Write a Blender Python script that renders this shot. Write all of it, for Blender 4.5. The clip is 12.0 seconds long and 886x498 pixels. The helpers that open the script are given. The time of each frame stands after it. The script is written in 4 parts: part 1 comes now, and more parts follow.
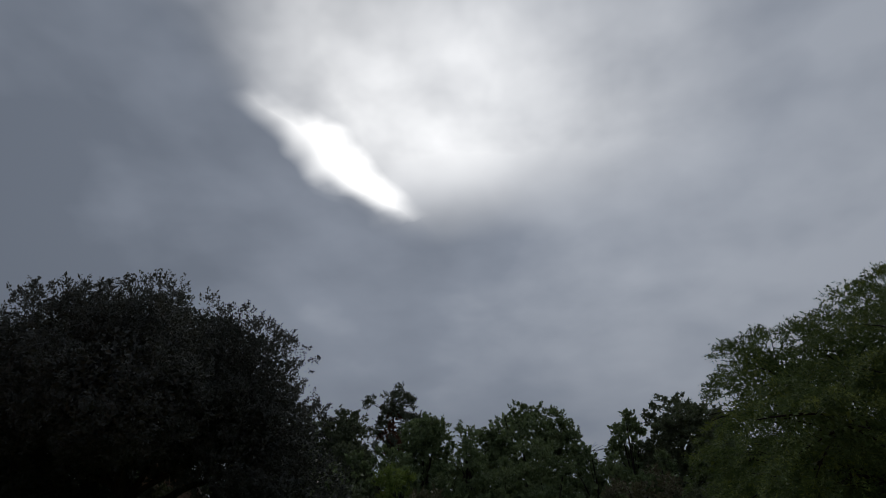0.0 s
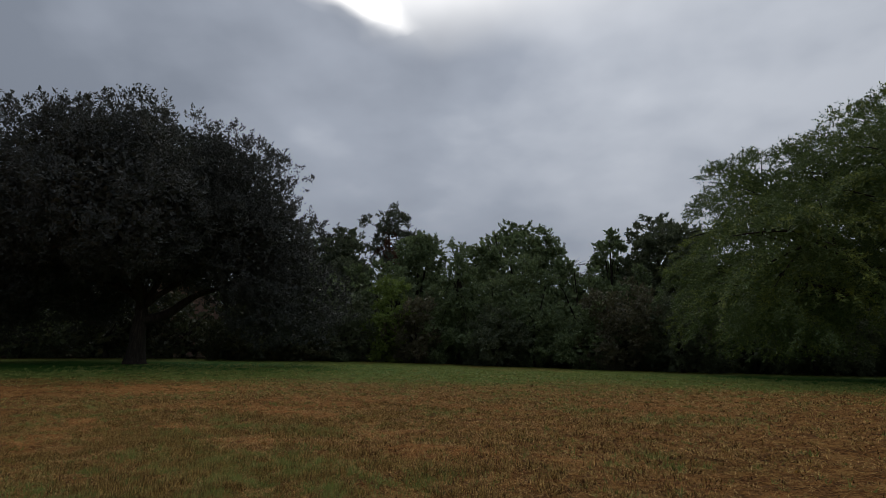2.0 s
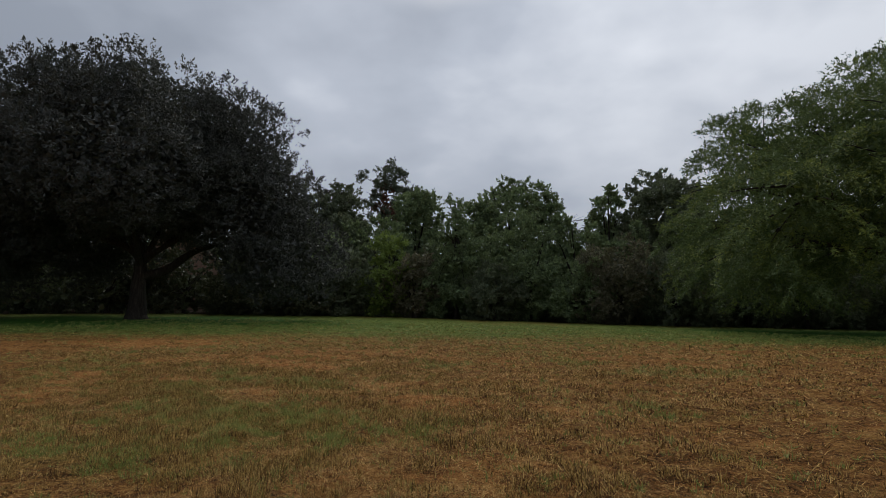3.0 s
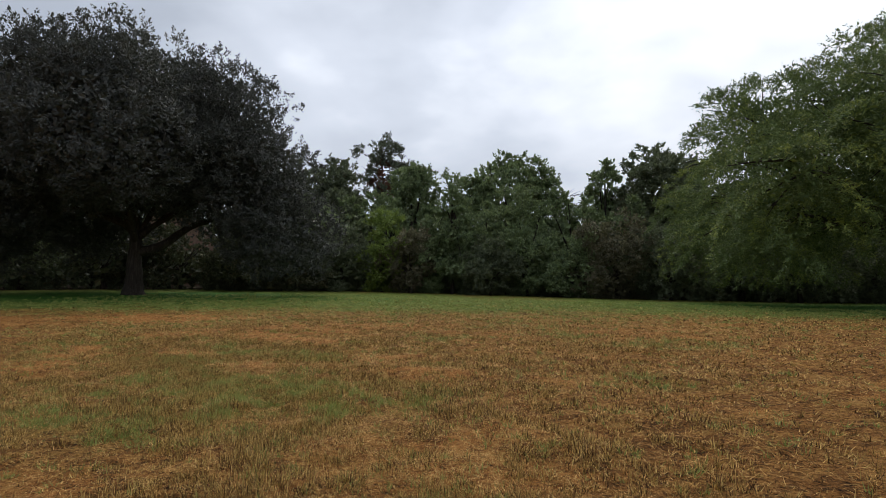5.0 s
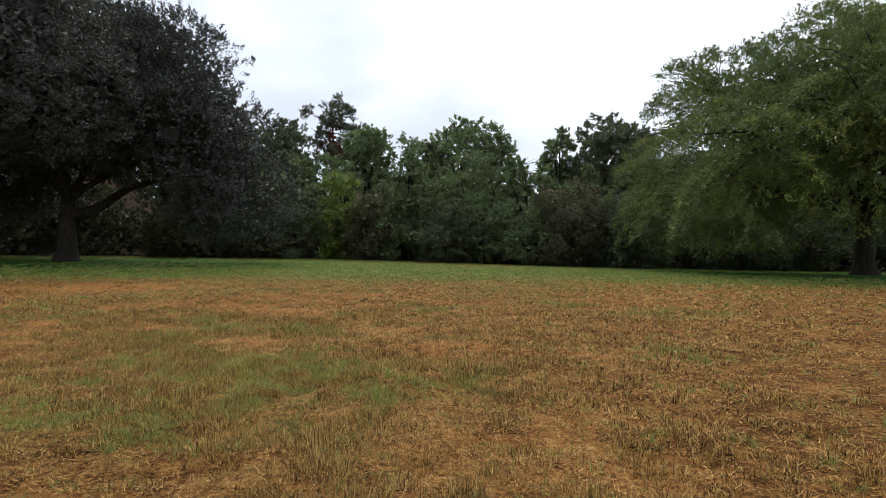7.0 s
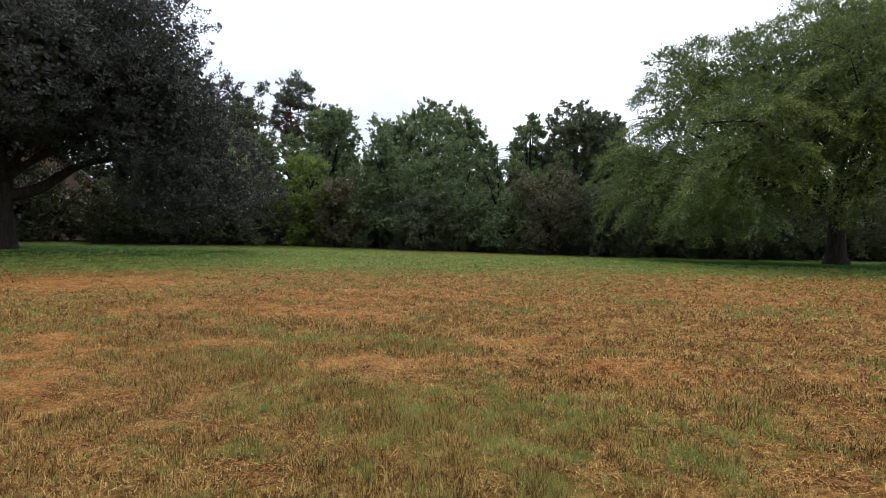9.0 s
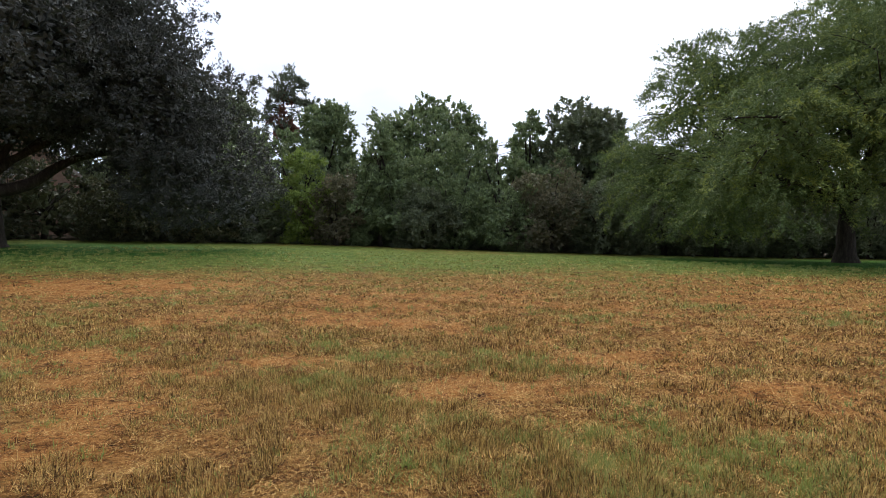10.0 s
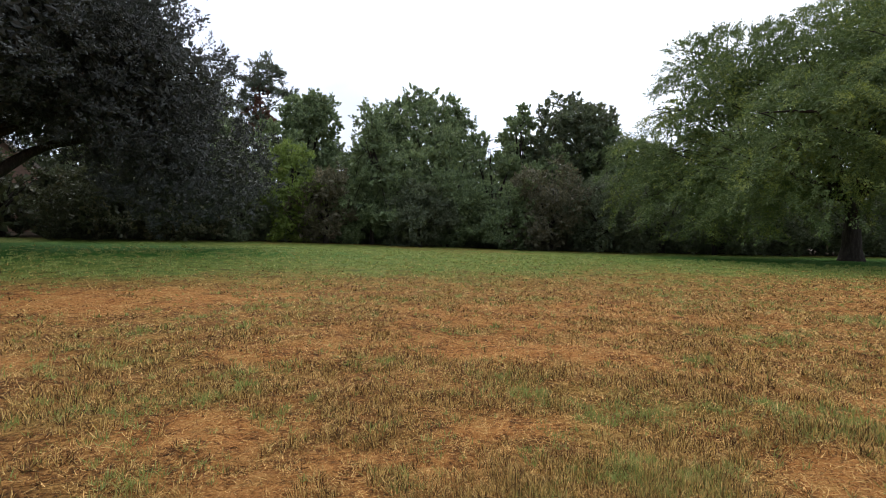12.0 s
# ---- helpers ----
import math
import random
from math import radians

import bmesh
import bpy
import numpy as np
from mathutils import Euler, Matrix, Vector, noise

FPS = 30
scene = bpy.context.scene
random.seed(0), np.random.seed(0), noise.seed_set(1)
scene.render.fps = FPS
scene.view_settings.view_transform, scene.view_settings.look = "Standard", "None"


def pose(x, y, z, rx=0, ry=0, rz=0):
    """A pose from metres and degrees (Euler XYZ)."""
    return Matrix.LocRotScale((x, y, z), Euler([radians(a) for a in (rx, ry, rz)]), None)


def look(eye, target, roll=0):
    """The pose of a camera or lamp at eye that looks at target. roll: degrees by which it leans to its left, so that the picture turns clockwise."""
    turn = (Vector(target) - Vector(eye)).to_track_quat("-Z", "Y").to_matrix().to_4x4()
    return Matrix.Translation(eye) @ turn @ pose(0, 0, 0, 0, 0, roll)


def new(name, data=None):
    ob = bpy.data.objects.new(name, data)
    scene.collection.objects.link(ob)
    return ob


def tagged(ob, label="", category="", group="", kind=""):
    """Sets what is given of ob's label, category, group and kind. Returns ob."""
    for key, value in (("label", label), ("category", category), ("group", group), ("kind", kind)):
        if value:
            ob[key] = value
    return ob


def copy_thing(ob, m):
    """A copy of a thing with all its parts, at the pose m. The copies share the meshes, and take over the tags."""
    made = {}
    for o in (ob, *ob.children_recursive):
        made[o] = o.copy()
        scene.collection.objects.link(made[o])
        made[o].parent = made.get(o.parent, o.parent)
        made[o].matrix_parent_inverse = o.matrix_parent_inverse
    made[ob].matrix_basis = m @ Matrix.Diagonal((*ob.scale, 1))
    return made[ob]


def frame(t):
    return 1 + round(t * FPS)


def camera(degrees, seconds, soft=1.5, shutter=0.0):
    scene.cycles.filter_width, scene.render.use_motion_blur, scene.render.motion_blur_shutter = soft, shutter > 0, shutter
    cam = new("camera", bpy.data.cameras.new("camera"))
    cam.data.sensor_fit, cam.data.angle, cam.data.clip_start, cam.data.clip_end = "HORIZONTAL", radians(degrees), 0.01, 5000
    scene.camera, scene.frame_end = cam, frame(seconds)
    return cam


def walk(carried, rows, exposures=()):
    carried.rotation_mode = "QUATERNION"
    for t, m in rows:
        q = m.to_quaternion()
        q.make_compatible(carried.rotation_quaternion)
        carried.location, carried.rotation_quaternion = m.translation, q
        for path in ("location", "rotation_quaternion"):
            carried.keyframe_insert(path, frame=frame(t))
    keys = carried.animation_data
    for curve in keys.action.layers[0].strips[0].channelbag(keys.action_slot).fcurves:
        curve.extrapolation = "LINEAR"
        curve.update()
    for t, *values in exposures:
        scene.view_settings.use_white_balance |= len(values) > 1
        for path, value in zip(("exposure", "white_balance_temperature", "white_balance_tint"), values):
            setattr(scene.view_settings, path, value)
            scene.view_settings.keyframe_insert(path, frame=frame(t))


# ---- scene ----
cam = camera(80.2, 12.0, soft=0.85)
METRES, EYE, TILT, LEAN, TURN = 8.633, 1.2, 0.0, 0.0, 4.9
ROWS = [
    (0.0, 0.0, 0.0, 0.0, 0.09, 30.99, 0.15),
    (0.5, 0.0095, 0.0084, -0.0024, -0.53, 26.07, 0.09),
    (1.0, 0.0139, 0.0079, -0.0115, -0.64, 21.29, 0.02),
    (1.5, 0.0159, 0.0076, -0.0158, -0.57, 16.73, -0.02),
    (2.0, 0.0163, 0.0051, -0.0197, -0.56, 11.89, -0.01),
    (2.5, 0.0157, 0.005, -0.0196, -0.73, 8.91, 0.03),
    (3.0, 0.0154, 0.005, -0.0202, -0.8, 7.1, 0.08),
    (5.0, 0.0127, 0.0048, -0.0231, -1.2, 4.43, 0.24),
    (5.5, 0.0051, 0.0071, -0.0233, -1.34, 4.07, 0.27),
    (6.0, -0.0148, 0.0171, -0.025, -2.44, 3.39, 0.24),
    (6.5, -0.0468, 0.043, -0.0248, -4.35, 2.2, 0.18),
    (7.0, -0.096, 0.081, -0.0193, -7.17, 0.79, 0.07),
    (9.0, -0.3419, 0.2895, -0.0071, -13.24, -0.7, -0.2),
    (9.5, -0.3981, 0.35, -0.0026, -13.44, -0.85, -0.17),
    (10.0, -0.4493, 0.4117, -0.0004, -14.68, -0.99, -0.2),
    (10.5, -0.5106, 0.4712, 0.0027, -16.56, -1.09, -0.23),
    (11.0, -0.5656, 0.5395, 0.0041, -17.76, -1.19, -0.26),
    (11.5, -0.6192, 0.6065, 0.0072, -18.22, -1.3, -0.28),
    (12.0, -0.6621, 0.6765, 0.0104, -18.64, -1.39, -0.24),
]
EXPOSURES = [(0.0, -2.15, 6450, 10), (1.0, -1.95, 6500, 10), (1.5, -1.78, 6550, 10), (2.0, -1.55, 6650, 10), (2.5, -1.35, 6700, 10), (3.0, -1.1, 6800, 10), (4.0, -0.7, 6850, 10),
             (5.0, -0.48, 6900, 10), (5.5, -0.43, 6900, 10), (7.0, -0.1, 6850, 10), (9.0, 0.11, 6700, 11), (12.0, 0.14, 6650, 12)]
walk(cam, [(t, pose(0, 0, EYE, TILT, LEAN, TURN) @ pose(METRES * x, METRES * y, METRES * z, 90 + pitch, roll, yaw)) for t, x, y, z, yaw, pitch, roll in ROWS], EXPOSURES)

# ---- light: an overcast sky with a thin, bright gap ahead, and a weak wide sun behind it ----
SUN_ELEVATION, SUN_AZIMUTH = 43.0, 15.0  # degrees above the horizon, and left of +y


def tree_of(mat):
    mat.use_nodes = True
    return mat.node_tree, mat.node_tree.nodes, mat.node_tree.links


def math_node(nodes, links, op, a, b=None, clamp=False):
    n = nodes.new("ShaderNodeMath")
    n.operation, n.use_clamp = op, clamp
    for i, v in enumerate((a, b)):
        if v is None:
            continue
        if isinstance(v, (int, float)):
            n.inputs[i].default_value = v
        else:
            links.new(v, n.inputs[i])
    return n.outputs[0]


def ramp_node(nodes, links, fac, stops, smooth=False):
    r = nodes.new("ShaderNodeValToRGB")
    r.color_ramp.interpolation = "EASE" if smooth else "LINEAR"
    while len(r.color_ramp.elements) < len(stops):
        r.color_ramp.elements.new(0.5)
    for e, (p, c) in zip(r.color_ramp.elements, stops):
        e.position, e.color = p, (*c, 1) if len(c) == 3 else c
    links.new(fac, r.inputs[0])
    return r.outputs[0]


def noise_node(nodes, links, vector, scale, detail=4, rough=0.5, distortion=0.0):
    n = nodes.new("ShaderNodeTexNoise")
    n.inputs["Scale"].default_value, n.inputs["Detail"].default_value = scale, detail
    n.inputs["Roughness"].default_value, n.inputs["Distortion"].default_value = rough, distortion
    if vector is not None:
        links.new(vector, n.inputs["Vector"])
    return n.outputs["Fac"]


def mix_node(nodes, links, fac, a, b, mode="MIX"):
    m = nodes.new("ShaderNodeMix")
    m.data_type, m.blend_type = "RGBA", mode
    for sock, v in ((m.inputs[0], fac), (m.inputs[6], a), (m.inputs[7], b)):
        if isinstance(v, (int, float)):
            sock.default_value = v
        elif isinstance(v, tuple):
            sock.default_value = (*v, 1)
        else:
            links.new(v, sock)
    return m.outputs[2]


def build_sky():
    world = bpy.data.worlds.new("sky")
    scene.world = world
    world.use_nodes = True
    nodes, links = world.node_tree.nodes, world.node_tree.links
    nodes.clear()
    M = lambda op, a, b=None, clamp=False: math_node(nodes, links, op, a, b, clamp)
    sky = nodes.new("ShaderNodeTexSky")
    sky.sky_type, sky.sun_disc = "NISHITA", False
    sky.sun_elevation, sky.sun_rotation = radians(SUN_ELEVATION), radians(-SUN_AZIMUTH)
    blue = nodes.new("ShaderNodeVectorMath")
    blue.operation = "SCALE"
    links.new(sky.outputs[0], blue.inputs[0])
    blue.inputs["Scale"].default_value = 0.08
    tc = nodes.new("ShaderNodeTexCoord")
    sep = nodes.new("ShaderNodeSeparateXYZ")
    links.new(tc.outputs["Generated"], sep.inputs[0])
    # the cloud deck: a flat layer seen in perspective
    height = M("ADD", M("MAXIMUM", sep.outputs[2], 0.0), 0.25)
    px, py = M("DIVIDE", sep.outputs[0], height), M("DIVIDE", sep.outputs[1], height)
    deck = nodes.new("ShaderNodeCombineXYZ")
    links.new(px, deck.inputs[0])
    links.new(py, deck.inputs[1])
    deck.inputs[2].default_value = 4.7
    big = noise_node(nodes, links, deck.outputs[0], 0.95, 2, 0.45, 0.2)
    mid = noise_node(nodes, links, deck.outputs[0], 3.2, 3, 0.45, 0.15)
    fine = noise_node(nodes, links, deck.outputs[0], 7.5, 3, 0.5, 0.1)
    body = M("ADD", M("ADD", M("MULTIPLY", big, 0.54), M("MULTIPLY", mid, 0.33)), M("MULTIPLY", fine, 0.13))
    body = M("ADD", body, M("MULTIPLY", px, 0.21))
    calm = M("ADD", M("MULTIPLY", sep.outputs[2], 1.35), 0.1, True)  # haze evens out the cloud near the horizon
    body = M("ADD", M("MULTIPLY", M("SUBTRACT", body, 0.5), calm), 0.5)
    cloud = ramp_node(nodes, links, body, [(0.36, (0.54, 0.625, 0.78)), (0.5, (0.82, 0.925, 1.12)), (0.64, (1.32, 1.43, 1.63))])
    # the thin place before the sun: two ragged edges, brightest in their corner, fading away from it
    ox = M("ADD", px, M("MULTIPLY", M("SUBTRACT", mid, 0.5), 0.26))
    oy = M("ADD", py, M("ADD", M("MULTIPLY", M("SUBTRACT", big, 0.5), 0.2), M("MULTIPLY", M("SUBTRACT", fine, 0.5), 0.1)))
    dx, dy = M("SUBTRACT", ox, GAP[0]), M("SUBTRACT", oy, GAP[1])
    across = M("SUBTRACT", M("MULTIPLY", dx, 0.87), M("MULTIPLY", dy, 0.49))
    along = M("ADD", M("MULTIPLY", dx, 0.49), M("MULTIPLY", dy, 0.87))
    side = M("MULTIPLY", M("ADD", across, 0.045), 10.0, True)
    side = M("MULTIPLY", M("MULTIPLY", side, M("MULTIPLY", M("ADD", ox, 0.5), 4.0, True)), M("MULTIPLY", M("SUBTRACT", 0.55, ox), 1.9, True))
    foot = M("POWER", M("MULTIPLY", M("SUBTRACT", 0.16, dy), 3.4, True), 1.4)
    away = M("SQRT", M("ADD", M("POWER", dx, 2.0), M("POWER", M("MULTIPLY", dy, 1.1), 2.0)))
    veil = ramp_node(nodes, links, away, [(0.0, (0.5, 0.5, 0.5)), (0.15, (0.31, 0.31, 0.31)), (0.46, (0.25, 0.25, 0.25)), (0.7, (0.17, 0.17, 0.17)), (1.0, (0, 0, 0))], True)
    veil = M("MULTIPLY", M("MULTIPLY", veil, M("MULTIPLY", side, foot)), M("ADD", M("MULTIPLY", mid, 1.4), M("MULTIPLY", fine, 0.75)))
    # the rent in the cloud's edge, where the sun nearly breaks through
    rent = M("SUBTRACT", 1.0, M("MULTIPLY", M("ABSOLUTE", M("SUBTRACT", across, M("ADD", 0.035, M("MULTIPLY", along, 0.08)))), 15.5), True)
    rent = M("POWER", rent, 1.4)
    rent = M("MULTIPLY", rent, M("MULTIPLY", M("MULTIPLY", M("ADD", along, 0.37), 4.0, True), M("MULTIPLY", M("SUBTRACT", 0.08, along), 7.0, True)))
    thin = mix_node(nodes, links, M("ADD", veil, M("MULTIPLY", M("MULTIPLY", rent, M("ADD", fine, 0.5)), 0.72), True), cloud, (8.0, 7.9, 7.7))
    # an overcast sky: brighter overhead than at the horizon, and towards the hidden sun than away from it
    glow = M("ADD", 0.95, M("ADD", M("MULTIPLY", sep.outputs[1], 0.2), M("MULTIPLY", M("MAXIMUM", sep.outputs[2], 0.0), 0.17)))
    glow = M("ADD", glow, M("MULTIPLY", M("SUBTRACT", 1.0, M("MULTIPLY", away, 0.65), True), 0.28))
    lit = nodes.new("ShaderNodeVectorMath")
    lit.operation = "SCALE"
    links.new(thin, lit.inputs[0])
    links.new(glow, lit.inputs["Scale"])
    final = mix_node(nodes, links, 0.94, blue.outputs[0], lit.outputs[0])
    bg = nodes.new("ShaderNodeBackground")
    links.new(final, bg.inputs[0])
    bg.inputs[1].default_value = SKY_STRENGTH
    out = nodes.new("ShaderNodeOutputWorld")
    links.new(bg.outputs[0], out.inputs[0])


GAP = (-0.26, 0.95)  # the lower corner of the thin place, on the cloud deck
SKY_STRENGTH = 0.9
build_sky()
sun = new("sun", bpy.data.lights.new("sun", "SUN"))
sun.data.energy, sun.data.angle, sun.data.color = 1.25, radians(18), (1.0, 0.96, 0.9)
a, e = radians(SUN_AZIMUTH), radians(SUN_ELEVATION)
sun.matrix_world = look((-20 * math.sin(a) * math.cos(e), 20 * math.cos(a) * math.cos(e), 20 * math.sin(e)), (0, 0, 0))


# ---- materials ----
def leaf_material(name, dark, light, odd, odd_share=0.0, translucent=0.3, gloss=(0.55, 0.35)):
    mat = bpy.data.materials.new(name)
    tree, nodes, links = tree_of(mat)
    nodes.clear()
    geo, tc = nodes.new("ShaderNodeNewGeometry"), nodes.new("ShaderNodeTexCoord")
    patch = noise_node(nodes, links, tc.outputs["Object"], 0.45, 3, 0.6)
    speck = noise_node(nodes, links, tc.outputs["Object"], 2.2, 2, 0.6)
    M = lambda op, a, b=None, clamp=False: math_node(nodes, links, op, a, b, clamp)
    tone = M("ADD", M("MULTIPLY", geo.outputs["Random Per Island"], 0.45), M("MULTIPLY", M("ADD", patch, speck), 0.5))
    col = ramp_node(nodes, links, tone, [(0.35, dark), (0.95, light)])
    if odd_share > 0:
        share = M("MULTIPLY", M("SUBTRACT", M("ADD", patch, M("MULTIPLY", geo.outputs["Random Per Island"], 0.25)), 0.86 - odd_share), 5.0, True)
        col = mix_node(nodes, links, share, col, odd)
    bsdf = nodes.new("ShaderNodeBsdfPrincipled")
    links.new(col, bsdf.inputs["Base Color"])
    bsdf.inputs["Roughness"].default_value, bsdf.inputs["Specular IOR Level"].default_value = gloss
    tl = nodes.new("ShaderNodeBsdfTranslucent")
    links.new(mix_node(nodes, links, 0.4, col, (0.16, 0.19, 0.06)), tl.inputs[0])
    mx = nodes.new("ShaderNodeMixShader")
    mx.inputs[0].default_value = translucent
    links.new(bsdf.outputs[0], mx.inputs[1])
    links.new(tl.outputs[0], mx.inputs[2])
    out = nodes.new("ShaderNodeOutputMaterial")
    links.new(mx.outputs[0], out.inputs[0])
    return mat


def rough_material(name, stops, scale, stretch=(1, 1, 1), bump=0.4, rough=0.9, bump_scale=None, island=0.0):
    """A matt surface: two scales of noise through a colour ramp, with relief."""
    mat = bpy.data.materials.new(name)
    tree, nodes, links = tree_of(mat)
    bsdf = nodes["Principled BSDF"]
    tc, mp = nodes.new("ShaderNodeTexCoord"), nodes.new("ShaderNodeMapping")
    mp.inputs["Scale"].default_value = stretch
    links.new(tc.outputs["Object"], mp.inputs[0])
    n1 = noise_node(nodes, links, mp.outputs[0], scale, 6, 0.6)
    n2 = noise_node(nodes, links, mp.outputs[0], scale * 6, 4, 0.6)
    M = lambda op, a, b=None, clamp=False: math_node(nodes, links, op, a, b, clamp)
    v = M("ADD", M("MULTIPLY", n1, 0.6), M("MULTIPLY", n2, 0.4))
    if island:
        geo = nodes.new("ShaderNodeNewGeometry")
        v = M("ADD", v, M("MULTIPLY", M("SUBTRACT", geo.outputs["Random Per Island"], 0.5), island))
    links.new(ramp_node(nodes, links, v, stops), bsdf.inputs["Base Color"])
    bsdf.inputs["Roughness"].default_value = rough
    bsdf.inputs["Specular IOR Level"].default_value = 0.2
    if bump:
        b = nodes.new("ShaderNodeBump")
        b.inputs["Strength"].default_value, b.inputs["Distance"].default_value = bump, 0.05
        links.new(v, b.inputs["Height"])
        links.new(b.outputs[0], bsdf.inputs["Normal"])
    return mat


def ground_material():
    """Strewn straw, red soil, green turf and dark brown wood floor, laid out by the ground's cover attributes, with
    fine grain.
    """
    mat = bpy.data.materials.new("field")
    tree, nodes, links = tree_of(mat)
    bsdf = nodes["Principled BSDF"]
    tc = nodes.new("ShaderNodeTexCoord")

    def at(name):
        n = nodes.new("ShaderNodeAttribute")
        n.attribute_name = name
        return n.outputs["Fac"]

    M = lambda op, a, b=None, clamp=False: math_node(nodes, links, op, a, b, clamp)
    o = tc.outputs["Object"]
    mp = nodes.new("ShaderNodeMapping")
    mp.inputs["Scale"].default_value = (1.0, 1.25, 1.0)
    links.new(o, mp.inputs[0])
    grain = noise_node(nodes, links, o, 34, 6, 0.8)
    fibre = noise_node(nodes, links, mp.outputs[0], 9, 8, 0.8, 0.8)
    clod = noise_node(nodes, links, o, 2.4, 5, 0.65)
    ground_mix = M("ADD", M("MULTIPLY", grain, 0.5), M("MULTIPLY", fibre, 0.5))
    straw = ramp_node(nodes, links, M("ADD", M("MULTIPLY", ground_mix, 0.82), M("MULTIPLY", clod, 0.18)), STRAW_GROUND)
    soil = ramp_node(nodes, links, M("ADD", M("MULTIPLY", ground_mix, 0.72), M("MULTIPLY", clod, 0.28)), SOIL)
    turf = ramp_node(nodes, links, M("ADD", M("MULTIPLY", ground_mix, 0.6), M("MULTIPLY", clod, 0.4)), TURF)
    jitter = M("MULTIPLY", M("SUBTRACT", M("ADD", fibre, clod), 1.0), 2.0)
    s = M("ADD", at("soil"), jitter, True)
    g = M("ADD", at("green"), M("MULTIPLY", jitter, 0.45), True)
    turf = mix_node(nodes, links, M("MULTIPLY", M("SUBTRACT", at("green"), 1.3), 1.4, True), turf, ramp_node(nodes, links, ground_mix, LUSH_SHADE))
    # dark specks: shade in the pits between straw clumps, put into the colour
    pit_shade = M("MULTIPLY", M("SUBTRACT", 0.455, noise_node(nodes, links, mp.outputs[0], 15.0, 5, 0.75, 0.6)), 11.0, True)
    dry = mix_node(nodes, links, M("MULTIPLY", pit_shade, 0.7), mix_node(nodes, links, s, straw, soil), (0.10, 0.045, 0.015))
    col = mix_node(nodes, links, g, dry, turf)
    col = mix_node(nodes, links, M("ADD", at("ground_mix"), M("MULTIPLY", jitter, 0.3), True), col, ramp_node(nodes, links, ground_mix, WOOD_FLOOR))
    links.new(col, bsdf.inputs["Base Color"])
    bsdf.inputs["Roughness"].default_value, bsdf.inputs["Specular IOR Level"].default_value = 0.95, 0.1
    b = nodes.new("ShaderNodeBump")
    b.inputs["Strength"].default_value, b.inputs["Distance"].default_value = 1.0, 0.06
    lumps = noise_node(nodes, links, mp.outputs[0], 6.5, 3, 0.6, 0.3)
    links.new(M("ADD", ground_mix, M("MULTIPLY", lumps, 1.7)), b.inputs["Height"])
    links.new(b.outputs[0], bsdf.inputs["Normal"])
    return mat


STRAW_GROUND = [(0.42, (0.022, 0.010, 0.003)), (0.5, (0.25, 0.108, 0.028)), (0.58, (0.56, 0.28, 0.086))]
SOIL = [(0.41, (0.07, 0.022, 0.006)), (0.5, (0.45, 0.185, 0.05)), (0.59, (0.68, 0.325, 0.11))]
TURF = [(0.40, (0.025, 0.055, 0.008)), (0.5, (0.115, 0.16, 0.028)), (0.60, (0.26, 0.275, 0.06))]
WOOD_FLOOR = [(0.40, (0.012, 0.009, 0.006)), (0.5, (0.045, 0.032, 0.02)), (0.60, (0.10, 0.068, 0.04))]
# rich green turf, darkened to hold the shade under the big trees
LUSH_SHADE = [(0.40, (0.010, 0.046, 0.006)), (0.5, (0.038, 0.13, 0.015)), (0.60, (0.11, 0.22, 0.036))]
SOIL_PATCHES = [(-6.95, 9.15, 0.55, 0.4), (-6.2, 8.3, 0.65, 0.4), (-3.05, 7.55, 0.7, 0.3), (-0.5, 7.0, 0.6, 0.35), (-1.4, 8.3, 0.8, 0.4), (-3.8, 10.7, 0.9, 0.35), (-3.0, 10.1, 0.5, 0.3), (-8.9, 11.1, 0.5, 0.3), (-4.9, 8.75, 0.5, 0.2), (-6.1, 6.9, 0.7, 0.5), (-9.5, 15.5, 2.5, 1.3)]
GREEN_PATCHES = [(-3.4, 6.6, 0.6, 0.4), (-2.4, 6.3, 0.4, 0.3), (-6.9, 9.8, 0.3, 0.18), (-6.4, 9.45, 0.35, 0.18), (-5.7, 8.75, 0.25, 0.16), (-5.2, 10.55, 0.55, 0.16), (-7.9, 10.95, 0.35, 0.25), (-4.15, 9.5, 0.35, 0.16), (-3.65, 9.2, 0.3, 0.2), (-3.2, 8.8, 0.4, 0.18), (-2.2, 10.05, 0.4, 0.15), (-4.2, 11.9, 0.4, 0.2), (-4.2, 7.85, 0.4, 0.2), (-5.0, 7.85, 0.25, 0.15), (-2.3, 7.9, 0.3, 0.15), (-7.8, 9.35, 0.25, 0.2), (-1.6, 5.3, 1.3, 0.7), (-3.2, 5.3, 1.3, 1.0), (-3.0, 4.3, 1.0, 0.5)]
field_mat = ground_material()
oak_leaf = leaf_material("oak_leaf", (0.026, 0.030, 0.028), (0.060, 0.067, 0.062), (0.08, 0.072, 0.058), 0.06, 0.12, (0.5, 0.4))
willow_leaf = leaf_material("willow_leaf", (0.046, 0.080, 0.028), (0.165, 0.24, 0.075), (0.31, 0.37, 0.075), 0.2, 0.32)
wood_leaf = leaf_material("wood_leaf", (0.066, 0.10, 0.056), (0.265, 0.35, 0.165), (0.22, 0.225, 0.09), 0.05, 0.38)
dark_leaf = leaf_material("dark_leaf", (0.048, 0.064, 0.043), (0.185, 0.22, 0.13), (0.19, 0.135, 0.085), 0.07, 0.35)
lime_leaf = leaf_material("lime_leaf", (0.09, 0.135, 0.035), (0.30, 0.41, 0.09), (0.28, 0.22, 0.09), 0.1, 0.45)
